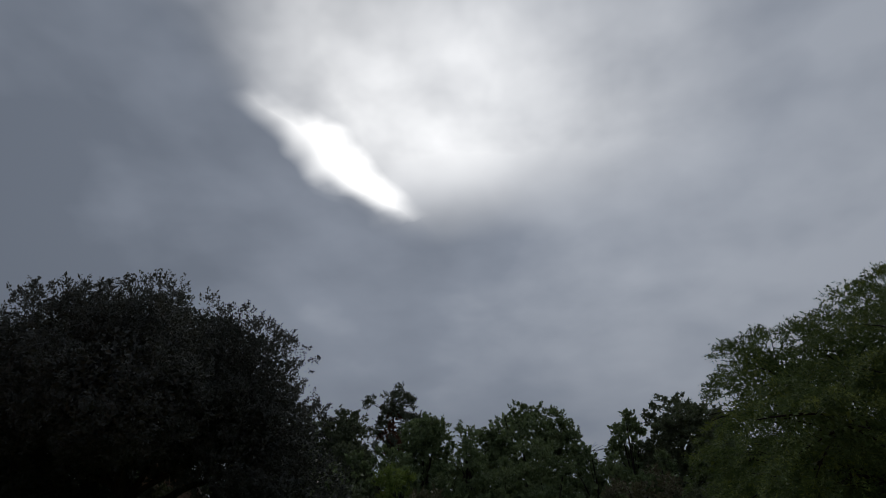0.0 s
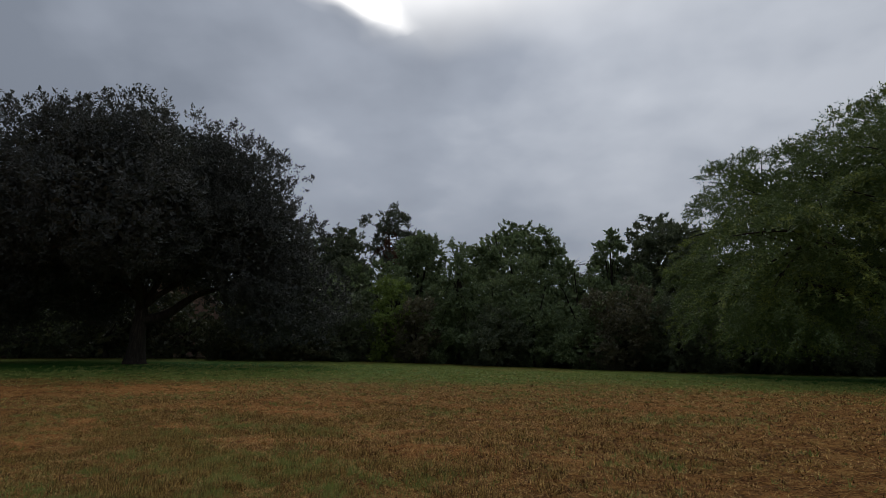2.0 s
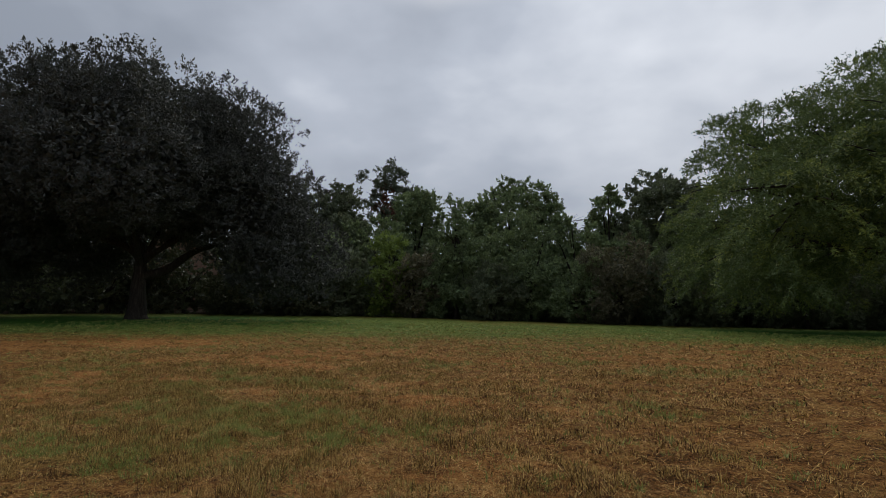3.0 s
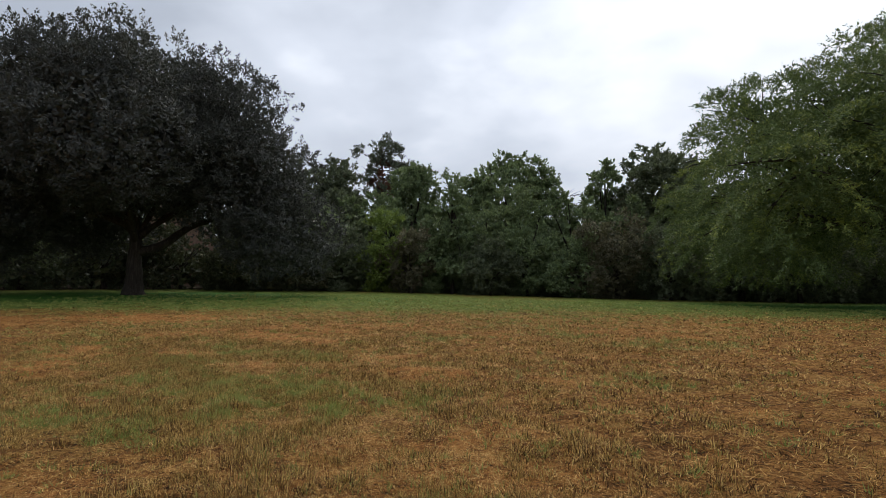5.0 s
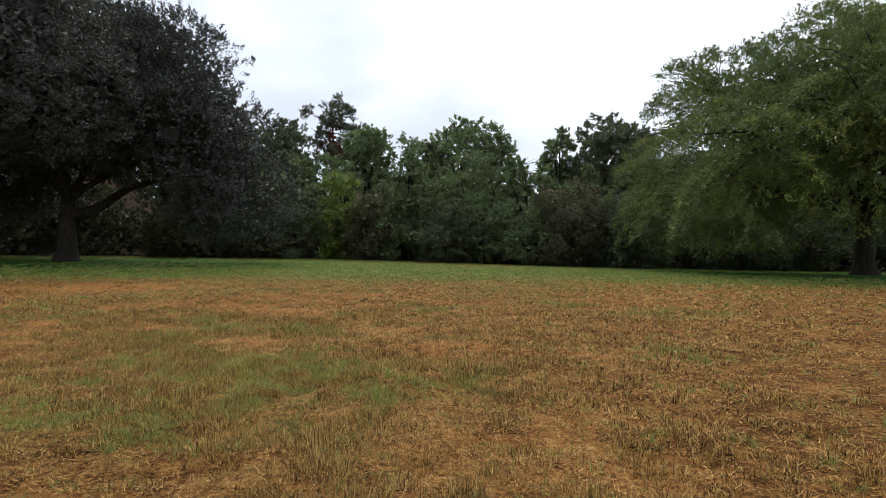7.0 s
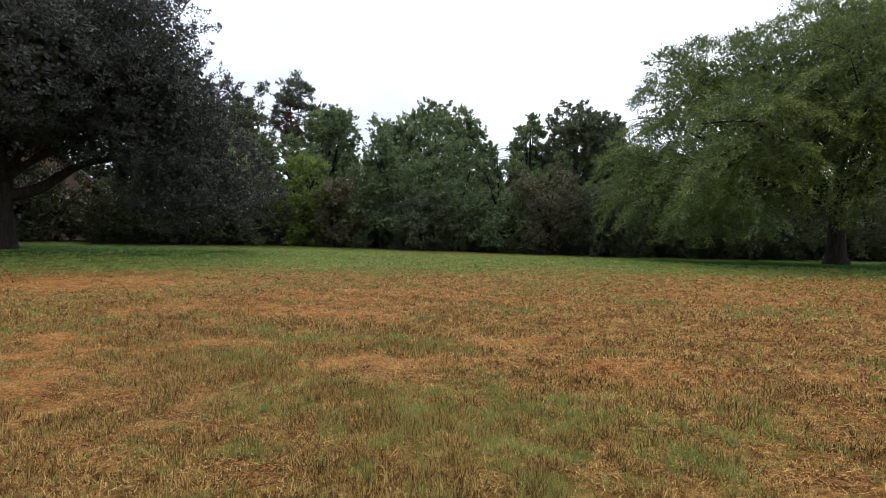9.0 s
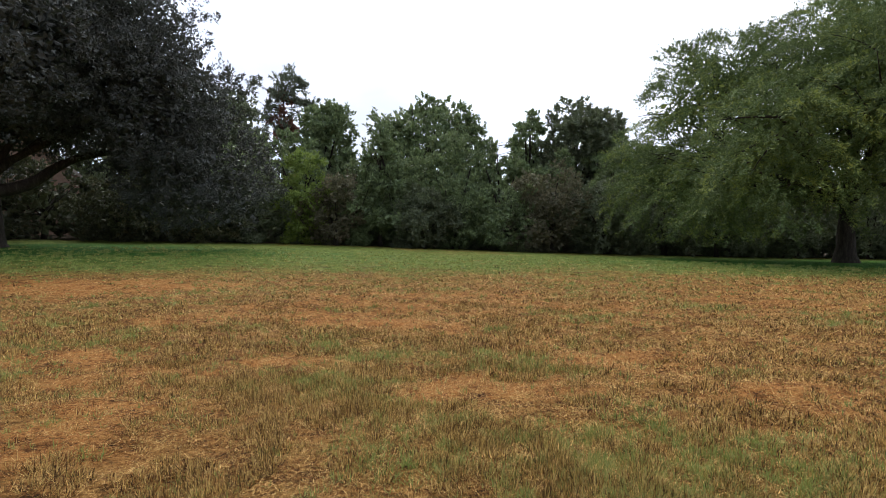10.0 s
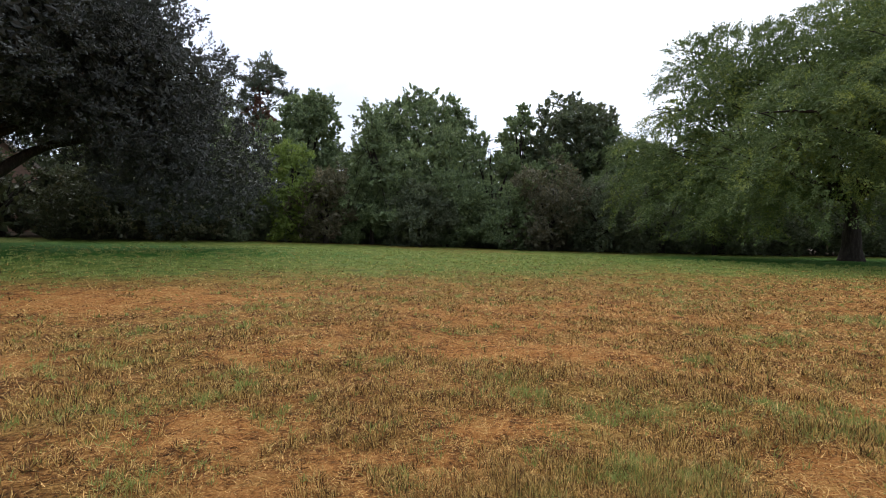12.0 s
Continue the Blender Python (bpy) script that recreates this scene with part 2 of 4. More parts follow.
# darker leaf colour that carries the shade beneath the live oak
shaded_leaf = leaf_material("shaded_leaf", (0.022, 0.028, 0.018), (0.10, 0.11, 0.06), (0.19, 0.155, 0.08), 0.13, 0.2)
russet_leaf = leaf_material("russet_leaf", (0.062, 0.06, 0.038), (0.21, 0.19, 0.12), (0.23, 0.13, 0.085), 0.08, 0.3)
pine_leaf = leaf_material("pine_leaf", (0.045, 0.06, 0.046), (0.17, 0.20, 0.14), (0.16, 0.16, 0.09), 0.02, 0.25)
vine_leaf = leaf_material("vine_leaf", (0.09, 0.035, 0.03), (0.24, 0.10, 0.08), (0.2, 0.12, 0.07), 0.05, 0.35)
bark = rough_material("bark", [(0.3, (0.012, 0.010, 0.008)), (0.52, (0.042, 0.034, 0.028)), (0.7, (0.095, 0.08, 0.066))], 3.0, (3, 3, 0.5), 0.9)
grey_bark = rough_material("grey_bark", [(0.3, (0.10, 0.09, 0.08)), (0.7, (0.24, 0.22, 0.20))], 4.0, (3, 3, 0.5), 0.5)
straw_mat = rough_material("straw", [(0.1, (0.13, 0.052, 0.013)), (0.5, (0.47, 0.24, 0.062)), (0.9, (0.78, 0.49, 0.17))], 2.0, bump=0, rough=0.8, island=1.25)
dry_mat = rough_material("dry_grass", [(0.13, (0.055, 0.025, 0.008)), (0.43, (0.235, 0.136, 0.037)), (0.73, (0.47, 0.305, 0.09)), (1.0, (0.80, 0.56, 0.20))], 2.0, bump=0, rough=0.75, island=1.3)
blade_mat = leaf_material("grass_blade", (0.15, 0.19, 0.045), (0.36, 0.43, 0.11), (0.48, 0.40, 0.14), 0.17, 0.25)
crumb_mat = rough_material("soil_crumb", [(0.25, (0.16, 0.058, 0.016)), (0.5, (0.40, 0.17, 0.05)), (0.75, (0.64, 0.34, 0.13))], 6.0, bump=0, island=0.6)
brick_mat = rough_material("brick", [(0.3, (0.16, 0.10, 0.075)), (0.6, (0.26, 0.17, 0.125))], 5.0, bump=0.2)
shingle_mat = rough_material("shingle", [(0.3, (0.10, 0.075, 0.06)), (0.6, (0.19, 0.15, 0.12))], 4.0, bump=0.3)
trim_mat = rough_material("white_trim", [(0.3, (0.62, 0.61, 0.58)), (0.7, (0.78, 0.77, 0.74))], 3.0, bump=0.05, rough=0.6)
board_mat = rough_material("weathered_board", [(0.3, (0.22, 0.18, 0.15)), (0.7, (0.36, 0.31, 0.26))], 3.0, bump=0.1, rough=0.7)
glass_mat = rough_material("dark_glass", [(0.3, (0.02, 0.022, 0.025)), (0.7, (0.03, 0.032, 0.036))], 2.0, bump=0, rough=0.08)


# ---- tools ----
def mesh_of(name, verts, faces, mat, smooth=False):
    """A mesh from arrays of corners and of quads (or triangles)."""
    verts, faces = np.asarray(verts, np.float32), np.asarray(faces, np.int32)
    me = bpy.data.meshes.new(name)
    k = faces.shape[1]
    me.vertices.add(len(verts))
    me.vertices.foreach_set("co", verts.ravel())
    me.loops.add(faces.size)
    me.loops.foreach_set("vertex_index", faces.ravel())
    me.polygons.add(len(faces))
    me.polygons.foreach_set("loop_start", np.arange(0, faces.size, k, dtype=np.int32))
    me.polygons.foreach_set("use_smooth", np.full(len(faces), smooth))
    me.materials.append(mat)
    me.update(calc_edges=True)
    return me


def part(name, me, parent, label=""):
    ob = new(name, me)
    ob.parent = parent
    return tagged(ob, label)


def lattice(x, y, seed):
    """Smooth value noise, 0 to 1."""
    xi, yi = np.floor(x).astype(np.int64), np.floor(y).astype(np.int64)
    fx, fy = x - xi, y - yi
    fx, fy = fx * fx * (3 - 2 * fx), fy * fy * (3 - 2 * fy)

    def h(i, j):
        v = (i * 374761393 + j * 668265263 + seed * 974711) & 0x7FFFFFFF
        v = ((v ^ (v >> 13)) * 1274126177) & 0x7FFFFFFF
        return ((v ^ (v >> 16)) & 0xFFFF) / 65535.0

    return (h(xi, yi) * (1 - fx) + h(xi + 1, yi) * fx) * (1 - fy) + (h(xi, yi + 1) * (1 - fx) + h(xi + 1, yi + 1) * fx) * fy


def fbm(x, y, scale, seed, octaves=4, gain=0.5):
    v, amp, total = 0.0, 1.0, 0.0
    for k in range(octaves):
        v = v + amp * lattice(x * scale * 2 ** k + 17.3 * k, y * scale * 2 ** k - 9.1 * k, seed + k)
        total += amp
        amp *= gain
    return v / total


def step(v, lo, hi):
    k = np.clip((v - lo) / (hi - lo), 0, 1)
    return k * k * (3 - 2 * k)


def ground_z(x, y):
    """The lawn: nearly level near the path, rising to the live oak and falling to the willow oak."""
    x, y = np.asarray(x, float), np.asarray(y, float)
    yy = np.clip(y, -10, 60)
    xx = 26 * np.tanh(x / 26)
    return -0.267 + 0.02656 * yy - 0.000748 * xx * yy - 0.000164 * yy * yy


def rough_z(x, y):
    near = np.exp(-(((x + 3) / 22) ** 2 + ((y - 8) / 20) ** 2))
    return ground_z(x, y) + 1.8 * step(y, 60, 85) + near * (0.12 * (fbm(x, y, 1.4, 5, 3, 0.6) - 0.5) + 0.03 * (fbm(x, y, 4.2, 6, 2) - 0.5) + 0.09 * (fbm(x, y, 0.3, 8, 2) - 0.5))


def cover(x, y):
    """How bare and how green the lawn is at a place."""
    a = 0.55 * fbm(x * 0.8, y * 1.3, 0.26, 21, 4, 0.6) + 0.45 * fbm(x * 0.8, y * 1.4, 1.1, 27, 4, 0.6)
    b = 0.5 * fbm(x * 0.9, y * 1.2, 0.3, 44, 3, 0.55) + 0.5 * fbm(x * 0.8, y * 1.3, 1.3, 47, 4, 0.6)
    edge = y + 0.05 * np.abs(x) + 5 * (fbm(x, y, 0.12, 3, 3) - 0.5)
    far = step(edge, 13, 22)
    soil = step(a, 0.49, 0.60) * (1 - far)
    green = np.maximum(step(b, 0.52, 0.66) * 0.8 * (1 - soil), far * (0.5 + 0.5 * step(b, 0.4, 0.6)))
    # greener lawn by the two big trees, with their shade painted in
    lush_shade = 1.3 * np.exp(-(((x + 18) / 14) ** 2 + ((y - 29) / 7.2) ** 2)) + 1.3 * np.exp(-(((x - 22) / 13) ** 2 + ((y - 27) / 7.5) ** 2))
    fine = fbm(x, y, 2.2, 71, 3, 0.6)
    bare = sum(np.exp(-((x - px) / rx) ** 2 - ((y - py) / ry) ** 2) for px, py, rx, ry in SOIL_PATCHES)
    grown = sum(np.exp(-((x - px) / rx) ** 2 - ((y - py) / ry) ** 2) for px, py, rx, ry in GREEN_PATCHES)
    soil = np.clip(0.7 * soil * step(fine, 0.25, 0.6) + 1.5 * bare * step(fine, 0.22, 0.46) - 1.2 * grown, 0, 1)
    return soil, np.clip(green * (1 - 0.8 * np.minimum(bare, 1)) + 1.4 * lush_shade + 1.15 * grown * step(fine, 0.22, 0.55), 0, 2.4)


# ---- the ground ----
def build_ground():
    n = 336
    u = np.linspace(-1, 1, n)
    s = 3.5 * np.sinh(u * 6.95)
    gx, gy = np.meshgrid(s - 3.0, s + 9.0)
    x, y = gx.ravel(), gy.ravel()
    v = np.stack([x, y, rough_z(x, y)], 1)
    i = np.arange(n * n).reshape(n, n)
    f = np.stack([i[:-1, :-1], i[:-1, 1:], i[1:, 1:], i[1:, :-1]], -1).reshape(-1, 4)
    me = mesh_of("ground", v, f, field_mat, True)
    soil, green = cover(x, y)
    green = green * (0.22 + 0.78 * step(y, 13, 21))  # near the path the green is in the blades
    ground_mix = 1.6 * step(y + 0.0065 * x * x, 43.5, 46.5)  # dark brown ground from the wood's edge inwards
    for name, val in (("soil", soil), ("green", green), ("ground_mix", ground_mix)):
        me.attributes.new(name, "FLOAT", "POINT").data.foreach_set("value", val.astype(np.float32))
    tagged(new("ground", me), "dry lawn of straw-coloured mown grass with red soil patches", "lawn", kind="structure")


build_ground()


# ---- trees ----
def unit(v):
    return v / np.maximum(np.linalg.norm(v, axis=-1, keepdims=True), 1e-9)


def leaf_quads(rng, base, direction, length, width, face=None):
    """One diamond-shaped, slightly folded leaf per row, turned roughly to the way "face"."""
    d = unit(direction)
    s = unit(np.cross(d, rng.normal(size=d.shape) * (1.0 if face is None else 0.45) + (0.0 if face is None else face)))
    n = np.cross(d, s)
    L, W = length[:, None], width[:, None]
    mid = base + d * L * 0.5 + n * W * 0.25
    v = np.stack([base, mid + s * W * 0.5, base + d * L, mid - s * W * 0.5], 1).reshape(-1, 3)
    return v, np.arange(len(v)).reshape(-1, 4)


def shell_points(rng, lobes, n, inner=0.2, ragged=0.22):
    """Places spread over the outer shell of a crown made of several uneven lobes, with their outward directions."""
    lobes = np.array(lobes, float)
    area = (lobes[:, 3] * lobes[:, 4] * lobes[:, 5]) ** (2 / 3)
    pick = rng.choice(len(lobes), n * 2, p=area / area.sum())
    d = unit(rng.normal(size=(n * 2, 3)))
    ph = pick * 1.7
    bumps = np.sin(d[:, 0] * 5 + ph) * np.sin(d[:, 1] * 4.3 + 2 * ph) + 0.7 * np.sin(d[:, 2] * 7 + d[:, 0] * 6 + ph) * np.sin(d[:, 1] * 8 - ph)
    r = 1 + ragged * bumps * 0.7 - np.abs(rng.normal(0, 0.09, n * 2))
    deep = rng.random(n * 2) < inner
    r = np.where(deep, r * rng.uniform(0.55, 0.95, n * 2), r)
    p = lobes[pick, :3] + d * lobes[pick, 3:6] * r[:, None]
    # drop what lies deep inside another lobe
    inside = np.zeros(n * 2, bool)
    for l in lobes:
        inside |= (((p - l[:3]) / l[3:6]) ** 2).sum(1) < 0.45
    keep = ~inside
    return p[keep][:n], d[keep][:n]


def foliage(rng, lobes, sprays, per, leaf, spray=0.9, up=0.35, ragged=0.14, floor=0.4, core=0.25, puff=0.9, each=10, hollow=None, flat=0.72, coarse=1.0, depth=0.88):
    """Puffs of leafy twigs over a crown, and larger shaded leaves inside it."""
    pc, pout = shell_points(rng, lobes, max(6, sprays // each), ragged=ragged)
    n = len(pc)
    size = puff * rng.uniform(0.6, 1.35, n)
    way = unit(rng.normal(size=(n, each, 3)) + 0.7 * pout[:, None] + np.array([0, 0, 0.45]))
    c = (pc[:, None] + way * (size[:, None] * rng.uniform(0.35, 1.0, (n, each)))[..., None] * np.array([1, 1, flat])).reshape(-1, 3)
    axis = unit(way.reshape(-1, 3) + np.array([0, 0, up]) + rng.normal(0, 0.35, c.shape))
    face = (unit(way * 0.8 + pout[:, None] * 0.5 + np.array([0, 0, 0.75]))).reshape(-1, 3)
    keep = c[:, 2] > floor
    if hollow:
        keep &= (np.hypot(c[:, 0], c[:, 1]) > hollow[0]) | (c[:, 2] > hollow[1])
    c, axis, face = c[keep], axis[keep], face[keep]
    m = len(c)
    long = spray * rng.uniform(0.4, 1.2, m)
    t = rng.random((m, per))
    base = c[:, None] + axis[:, None] * (t * long[:, None])[..., None] + rng.normal(0, 0.13 * spray, (m, per, 3)) * (1.25 - t)[..., None]
    d = axis[:, None] * 0.7 + rng.normal(0, 0.6, (m, per, 3))
    base, d = base.reshape(-1, 3), d.reshape(-1, 3)
    k = rng.uniform(0.6, 1.3, len(base))
    v1, f1 = leaf_quads(rng, base, d, leaf[0] * k, leaf[1] * k, np.repeat(face, per, 0))
    # inside
    L = np.array(lobes, float)
    q = int(len(base) * core / 12)
    pick = rng.choice(len(L), q, p=(L[:, 3] * L[:, 4] * L[:, 5]) / (L[:, 3] * L[:, 4] * L[:, 5]).sum())
    p = L[pick, :3] + unit(rng.normal(size=(q, 3))) * L[pick, 3:6] * (rng.random(q) ** 0.5 * depth)[:, None]
    p = p[(p[:, 2] > floor) & ((np.hypot(p[:, 0], p[:, 1]) > hollow[0]) | (p[:, 2] > hollow[1]) if hollow else True)]
    k = rng.uniform(0.6, 1.4, len(p))
    v2, f2 = leaf_quads(rng, p, rng.normal(size=p.shape), leaf[0] * 1.7 * coarse * k, leaf[1] * 2.3 * coarse * k)
    return np.concatenate([v1, v2]), np.concatenate([f1, f2 + len(v1)])


def boughs(rng, lobes, count, each, per, leaf, hollow, reach=2.9, breadth=0.95, apart=1.2):
    """Feathery boughs that arch out over a crown and hang at their ends, each a domed fan of leafy twigs."""
    q, way = shell_points(rng, lobes, count * 5, inner=0.0, ragged=0.1)
    pick = []
    for i in range(len(q)):
        if len(pick) < count and (not pick or ((q[pick] - q[i]) ** 2).sum(1).min() > apart ** 2):
            pick.append(i)
    p, out = q[pick], way[pick]
    n = len(p)
    low = step(p[:, 2], 11.5, 4.0)
    axis = unit(out * np.array([1, 1, 0.3]) + np.array([0, 0, 1.0]) * (0.3 - 0.6 * low)[:, None] + rng.normal(0, 0.18, (n, 3)))
    side = unit(np.cross(axis, np.array([0, 0, 1.0])) + 1e-6)
    size = rng.uniform(0.6, 1.35, n)
    u = rng.random((n, each)) ** 0.75
    w = rng.normal(0, 0.5, (n, each)) * breadth * size[:, None] * (1.2 - 0.75 * u) * (0.45 + u)
    arch = (0.6 * np.sin(u * np.pi) - 0.95 * u ** 2) * size[:, None]
    c = p[:, None] + axis[:, None] * ((u - 0.7) * reach * size[:, None])[..., None] + side[:, None] * w[..., None]
    c = c + np.array([0, 0, 1.0]) * (arch - 0.42 * np.abs(w) - np.abs(rng.normal(0, 0.16, (n, each))))[..., None]
    twig = unit(axis[:, None] * 0.8 + side[:, None] * np.sign(w)[..., None] * 0.6 + np.array([0, 0, -0.5]) * u[..., None] + rng.normal(0, 0.28, (n, each, 3)))
    face = unit(np.array([0, 0, 1.0]) + (0.4 + 0.5 * u)[..., None] * out[:, None] + side[:, None] * (0.5 * np.sign(w))[..., None])
    c, twig, face = c.reshape(-1, 3), twig.reshape(-1, 3), face.reshape(-1, 3)
    keep = (c[:, 2] > 1.3) & ((np.hypot(c[:, 0], c[:, 1]) > hollow[0]) | (c[:, 2] > hollow[1]))
    c, twig, face = c[keep], twig[keep], face[keep]
    m = len(c)
    t = rng.random((m, per))
    base = c[:, None] + twig[:, None] * (t * 0.55)[..., None] + rng.normal(0, 0.035, (m, per, 3))
    d = twig[:, None] * 0.75 + rng.normal(0, 0.5, (m, per, 3)) + np.array([0, 0, 0.1])
    k = rng.uniform(0.65, 1.25, m * per)
    return leaf_quads(rng, base.reshape(-1, 3), d.reshape(-1, 3), leaf[0] * k, leaf[1] * k, np.repeat(face, per, 0))


def tube(points, radii, sides=8, wobble=0.0, rng=None):
    p, r = np.asarray(points, float), np.asarray(radii, float)
    t = unit(np.gradient(p, axis=0))
    ref = np.where(np.abs(t[:, 2:3]) > 0.9, np.array([[1.0, 0, 0]]), np.array([[0, 0, 1.0]]))
    a = unit(np.cross(t, ref))
    b = np.cross(t, a)
    ang = np.linspace(0, 2 * np.pi, sides, endpoint=False)
    rr = r[:, None] * (1 + (wobble * rng.normal(size=(len(p), sides)) if wobble else 0))
    v = p[:, None] + rr[..., None] * (np.cos(ang)[None, :, None] * a[:, None] + np.sin(ang)[None, :, None] * b[:, None])
    i = np.arange(len(p) * sides).reshape(len(p), sides)
    j = np.roll(i, -1, 1)
    f = np.stack([i[:-1], j[:-1], j[1:], i[1:]], -1).reshape(-1, 4)
    return v.reshape(-1, 3), f


def joined(pieces):
    vs, fs, k = [], [], 0
    for v, f in pieces:
        vs.append(v)
        fs.append(f + k)
        k += len(v)
    return np.concatenate(vs), np.concatenate(fs)


def curve(a, b, sag, n=9):
    a, b = np.array(a, float), np.array(b, float)
    c = (a + b) / 2 + np.array([0, 0, sag])
    t = np.linspace(0, 1, n)[:, None]
    return a * (1 - t) ** 2 + 2 * c * t * (1 - t) + b * t * t


def trunk_mesh(rng, height, radius, lean=(0, 0), flare=0.5):
    n = 14
    t = np.linspace(0, 1, n)
    p = np.stack([lean[0] * t ** 1.5 + 0.03 * radius * rng.normal(size=n), lean[1] * t ** 1.5 + 0.03 * radius * rng.normal(size=n), -0.15 + t * (height + 0.15)], 1)
    r = radius * (1 - 0.45 * t + flare * np.exp(-t * height / (radius * 0.9)))
    return tube(p, r, 18, 0.045, rng)


def make_tree(name, x, y, lobes, trunk, leaves, mat, seed, label, category="tree", limbs=True, branchlets=7, fans=(), low=-9.0, **more):
    """trunk: height, radius, lean; leaves: sprays, leaves on each, (length, width) of a leaf."""
    rng = np.random.default_rng(seed)
    root = new(name)
    root.location = (x, y, float(ground_z(x, y)))
    tagged(root, label, category)
    h, r = trunk[0], trunk[1]
    lean = trunk[2] if len(trunk) > 2 else (0, 0)
    part("trunk", mesh_of("trunk", *trunk_mesh(rng, h, r, lean), bark, True), root)
    if limbs:
        for l in (l for l in lobes if l[2] > low):
            start = np.array([lean[0] * 0.7, lean[1] * 0.7, h * rng.uniform(0.72, 0.97)])
            end = np.array(l[:3]) + np.array([0, 0, 0.15 * l[5]])
            span = np.linalg.norm(end - start)
            main = curve(start, end, rng.uniform(-0.12, 0.14) * span)
            thick = r * rng.uniform(0.3, 0.46)
            limb = part("limb", mesh_of("limb", *tube(main, np.linspace(thick, thick * 0.25, len(main)), 8, 0.04, rng), bark, True), root)
            for k in range(branchlets):
                u = rng.integers(3, len(main))
                tip = np.array(l[:3]) + unit(rng.normal(size=3)) * np.array(l[3:6]) * 0.9
                if tip[2] < 0.8:
                    continue
                way = curve(main[u], tip, rng.uniform(-0.05, 0.2) * np.linalg.norm(tip - main[u]), 6)
                part("branch", mesh_of("branch", *tube(way, np.linspace(thick * 0.32, 0.015, 6), 5), bark, True), limb)
    inner = [(*l[:3], *(0.8 * r for r in l[3:])) for l in lobes] if fans else lobes
    v, f = foliage(rng, inner, leaves[0], leaves[1], leaves[2], **more)
    if fans:
        v, f = joined([(v, f), boughs(rng, lobes, *fans)])
    part("crown", mesh_of("crown", v, f, mat), root)
    return root


OAK = [(0, 0, 8.8, 7.5, 7.5, 5.2), (-1, -4, 9.6, 5.5, 5, 4.4), (4.5, 0.8, 10.3, 4.3, 4.6, 4.0), (6.5, 0.6, 8.5, 2.3, 3.2, 2.2), (0.5, -2, 11.6, 5, 5, 3.4), (7.1, 0.5, 6.4, 3.8, 4.2, 3.6), (8.9, 0.6, 3.1, 3.1, 3.2, 2.6),
       (-6, -3, 9.2, 6, 5.5, 4.4), (-9, -4, 5.4, 5, 5, 3.9), (3, -6.5, 7.9, 4.3, 4, 3.2), (-4, 6.5, 9.2, 5.5, 5, 3.2), (-11, 1, 5, 4, 4, 3.6), (-5.4, -1.2, 4.6, 2.8, 2.8, 1.7), (-6.2, 5, 4.4, 3.2, 3, 2.0)]
make_tree("live_oak", -20.5, 30.5, OAK, (4.2, 0.5), (9400, 26, (0.165, 0.08)), oak_leaf, 3,
          "large dark-leaved live oak with a broad domed crown", ragged=0.07, spray=0.75, up=0.6, branchlets=9, core=4.8, coarse=1.0, depth=0.84, puff=0.95, each=9, floor=0.7, hollow=(4.3, 4.5), low=5.0)


def low_limb(tree):
    """The heavy limb that sweeps low out of the trunk and turns up."""
    rng = np.random.default_rng(8)
    way = np.array([(0, 0, 2.6), (0.7, 0.4, 2.7), (1.4, 0.8, 3.1), (2.1, 1.3, 3.9), (2.9, 1.7, 4.5), (4.0, 2.3, 4.8), (5.8, 3.1, 5.9)])
    t = np.linspace(0, 6, 25)
    fine = np.stack([np.interp(t, np.arange(7), way[:, i]) for i in range(3)], 1)
    for _ in range(3):
        fine[1:-1] = (fine[:-2] + 2 * fine[1:-1] + fine[2:]) / 4
    part("limb", mesh_of("limb", *tube(fine, np.linspace(0.34, 0.1, 25), 10, 0.05, rng), bark, True), tree, "heavy low-sweeping limb")


low_limb(bpy.data.objects["live_oak"])
WILLOW = [(1, 0, 9.6, 7, 7, 5.4), (-9.2, 5.4, 5.9, 2.9, 2.9, 2.5), (-9.4, 2.6, 8.4, 2.2, 2.4, 2.2), (-8.2, 2.3, 11.6, 2.0, 2.1, 1.7), (-4, -4, 9.2, 5.4, 5.4, 4.2), (-11.2, -7.4, 5.9, 2.6, 2.6, 2.3), (-10.6, -4.4, 4.3, 2.6, 2.6, 2.3), (-8.1, 0.2, 9.2, 3.8, 4.2, 3.5), (-8.3, 2.5, 4.8, 3.5, 3.8, 2.9),
          (-5.5, -7.6, 7.8, 4.2, 4.2, 3.8), (-3.4, 2, 11.5, 4.1, 4.4, 2.6), (2, -7, 10.5, 5.6, 4.8, 4.2), (6, -3, 9, 5.8, 5.8, 5), (1, -4.5, 13.1, 4.4, 4.4, 2.6), (-0.6, -1, 13.6, 3.0, 3.4, 2.0), (-4.5, -0.5, 5.4, 3.4, 3.4, 2.5), (-5, 4, 5, 4, 4, 2.8), (4, -4, 6.4, 4, 4, 2.6)]
make_tree("willow_oak", 24, 29.3, WILLOW, (4.0, 0.52), (900, 24, (0.15, 0.05)), willow_leaf, 5,
          "large willow oak with drooping feathery green foliage", spray=0.8, up=-0.2, branchlets=9, core=28.0, coarse=1.1, puff=0.7, depth=0.78,
          hollow=(1.8, 2.7), fans=(400, 54, 16, (0.155, 0.054), (1.8, 2.6), 3.2, 1.35, 1.45))


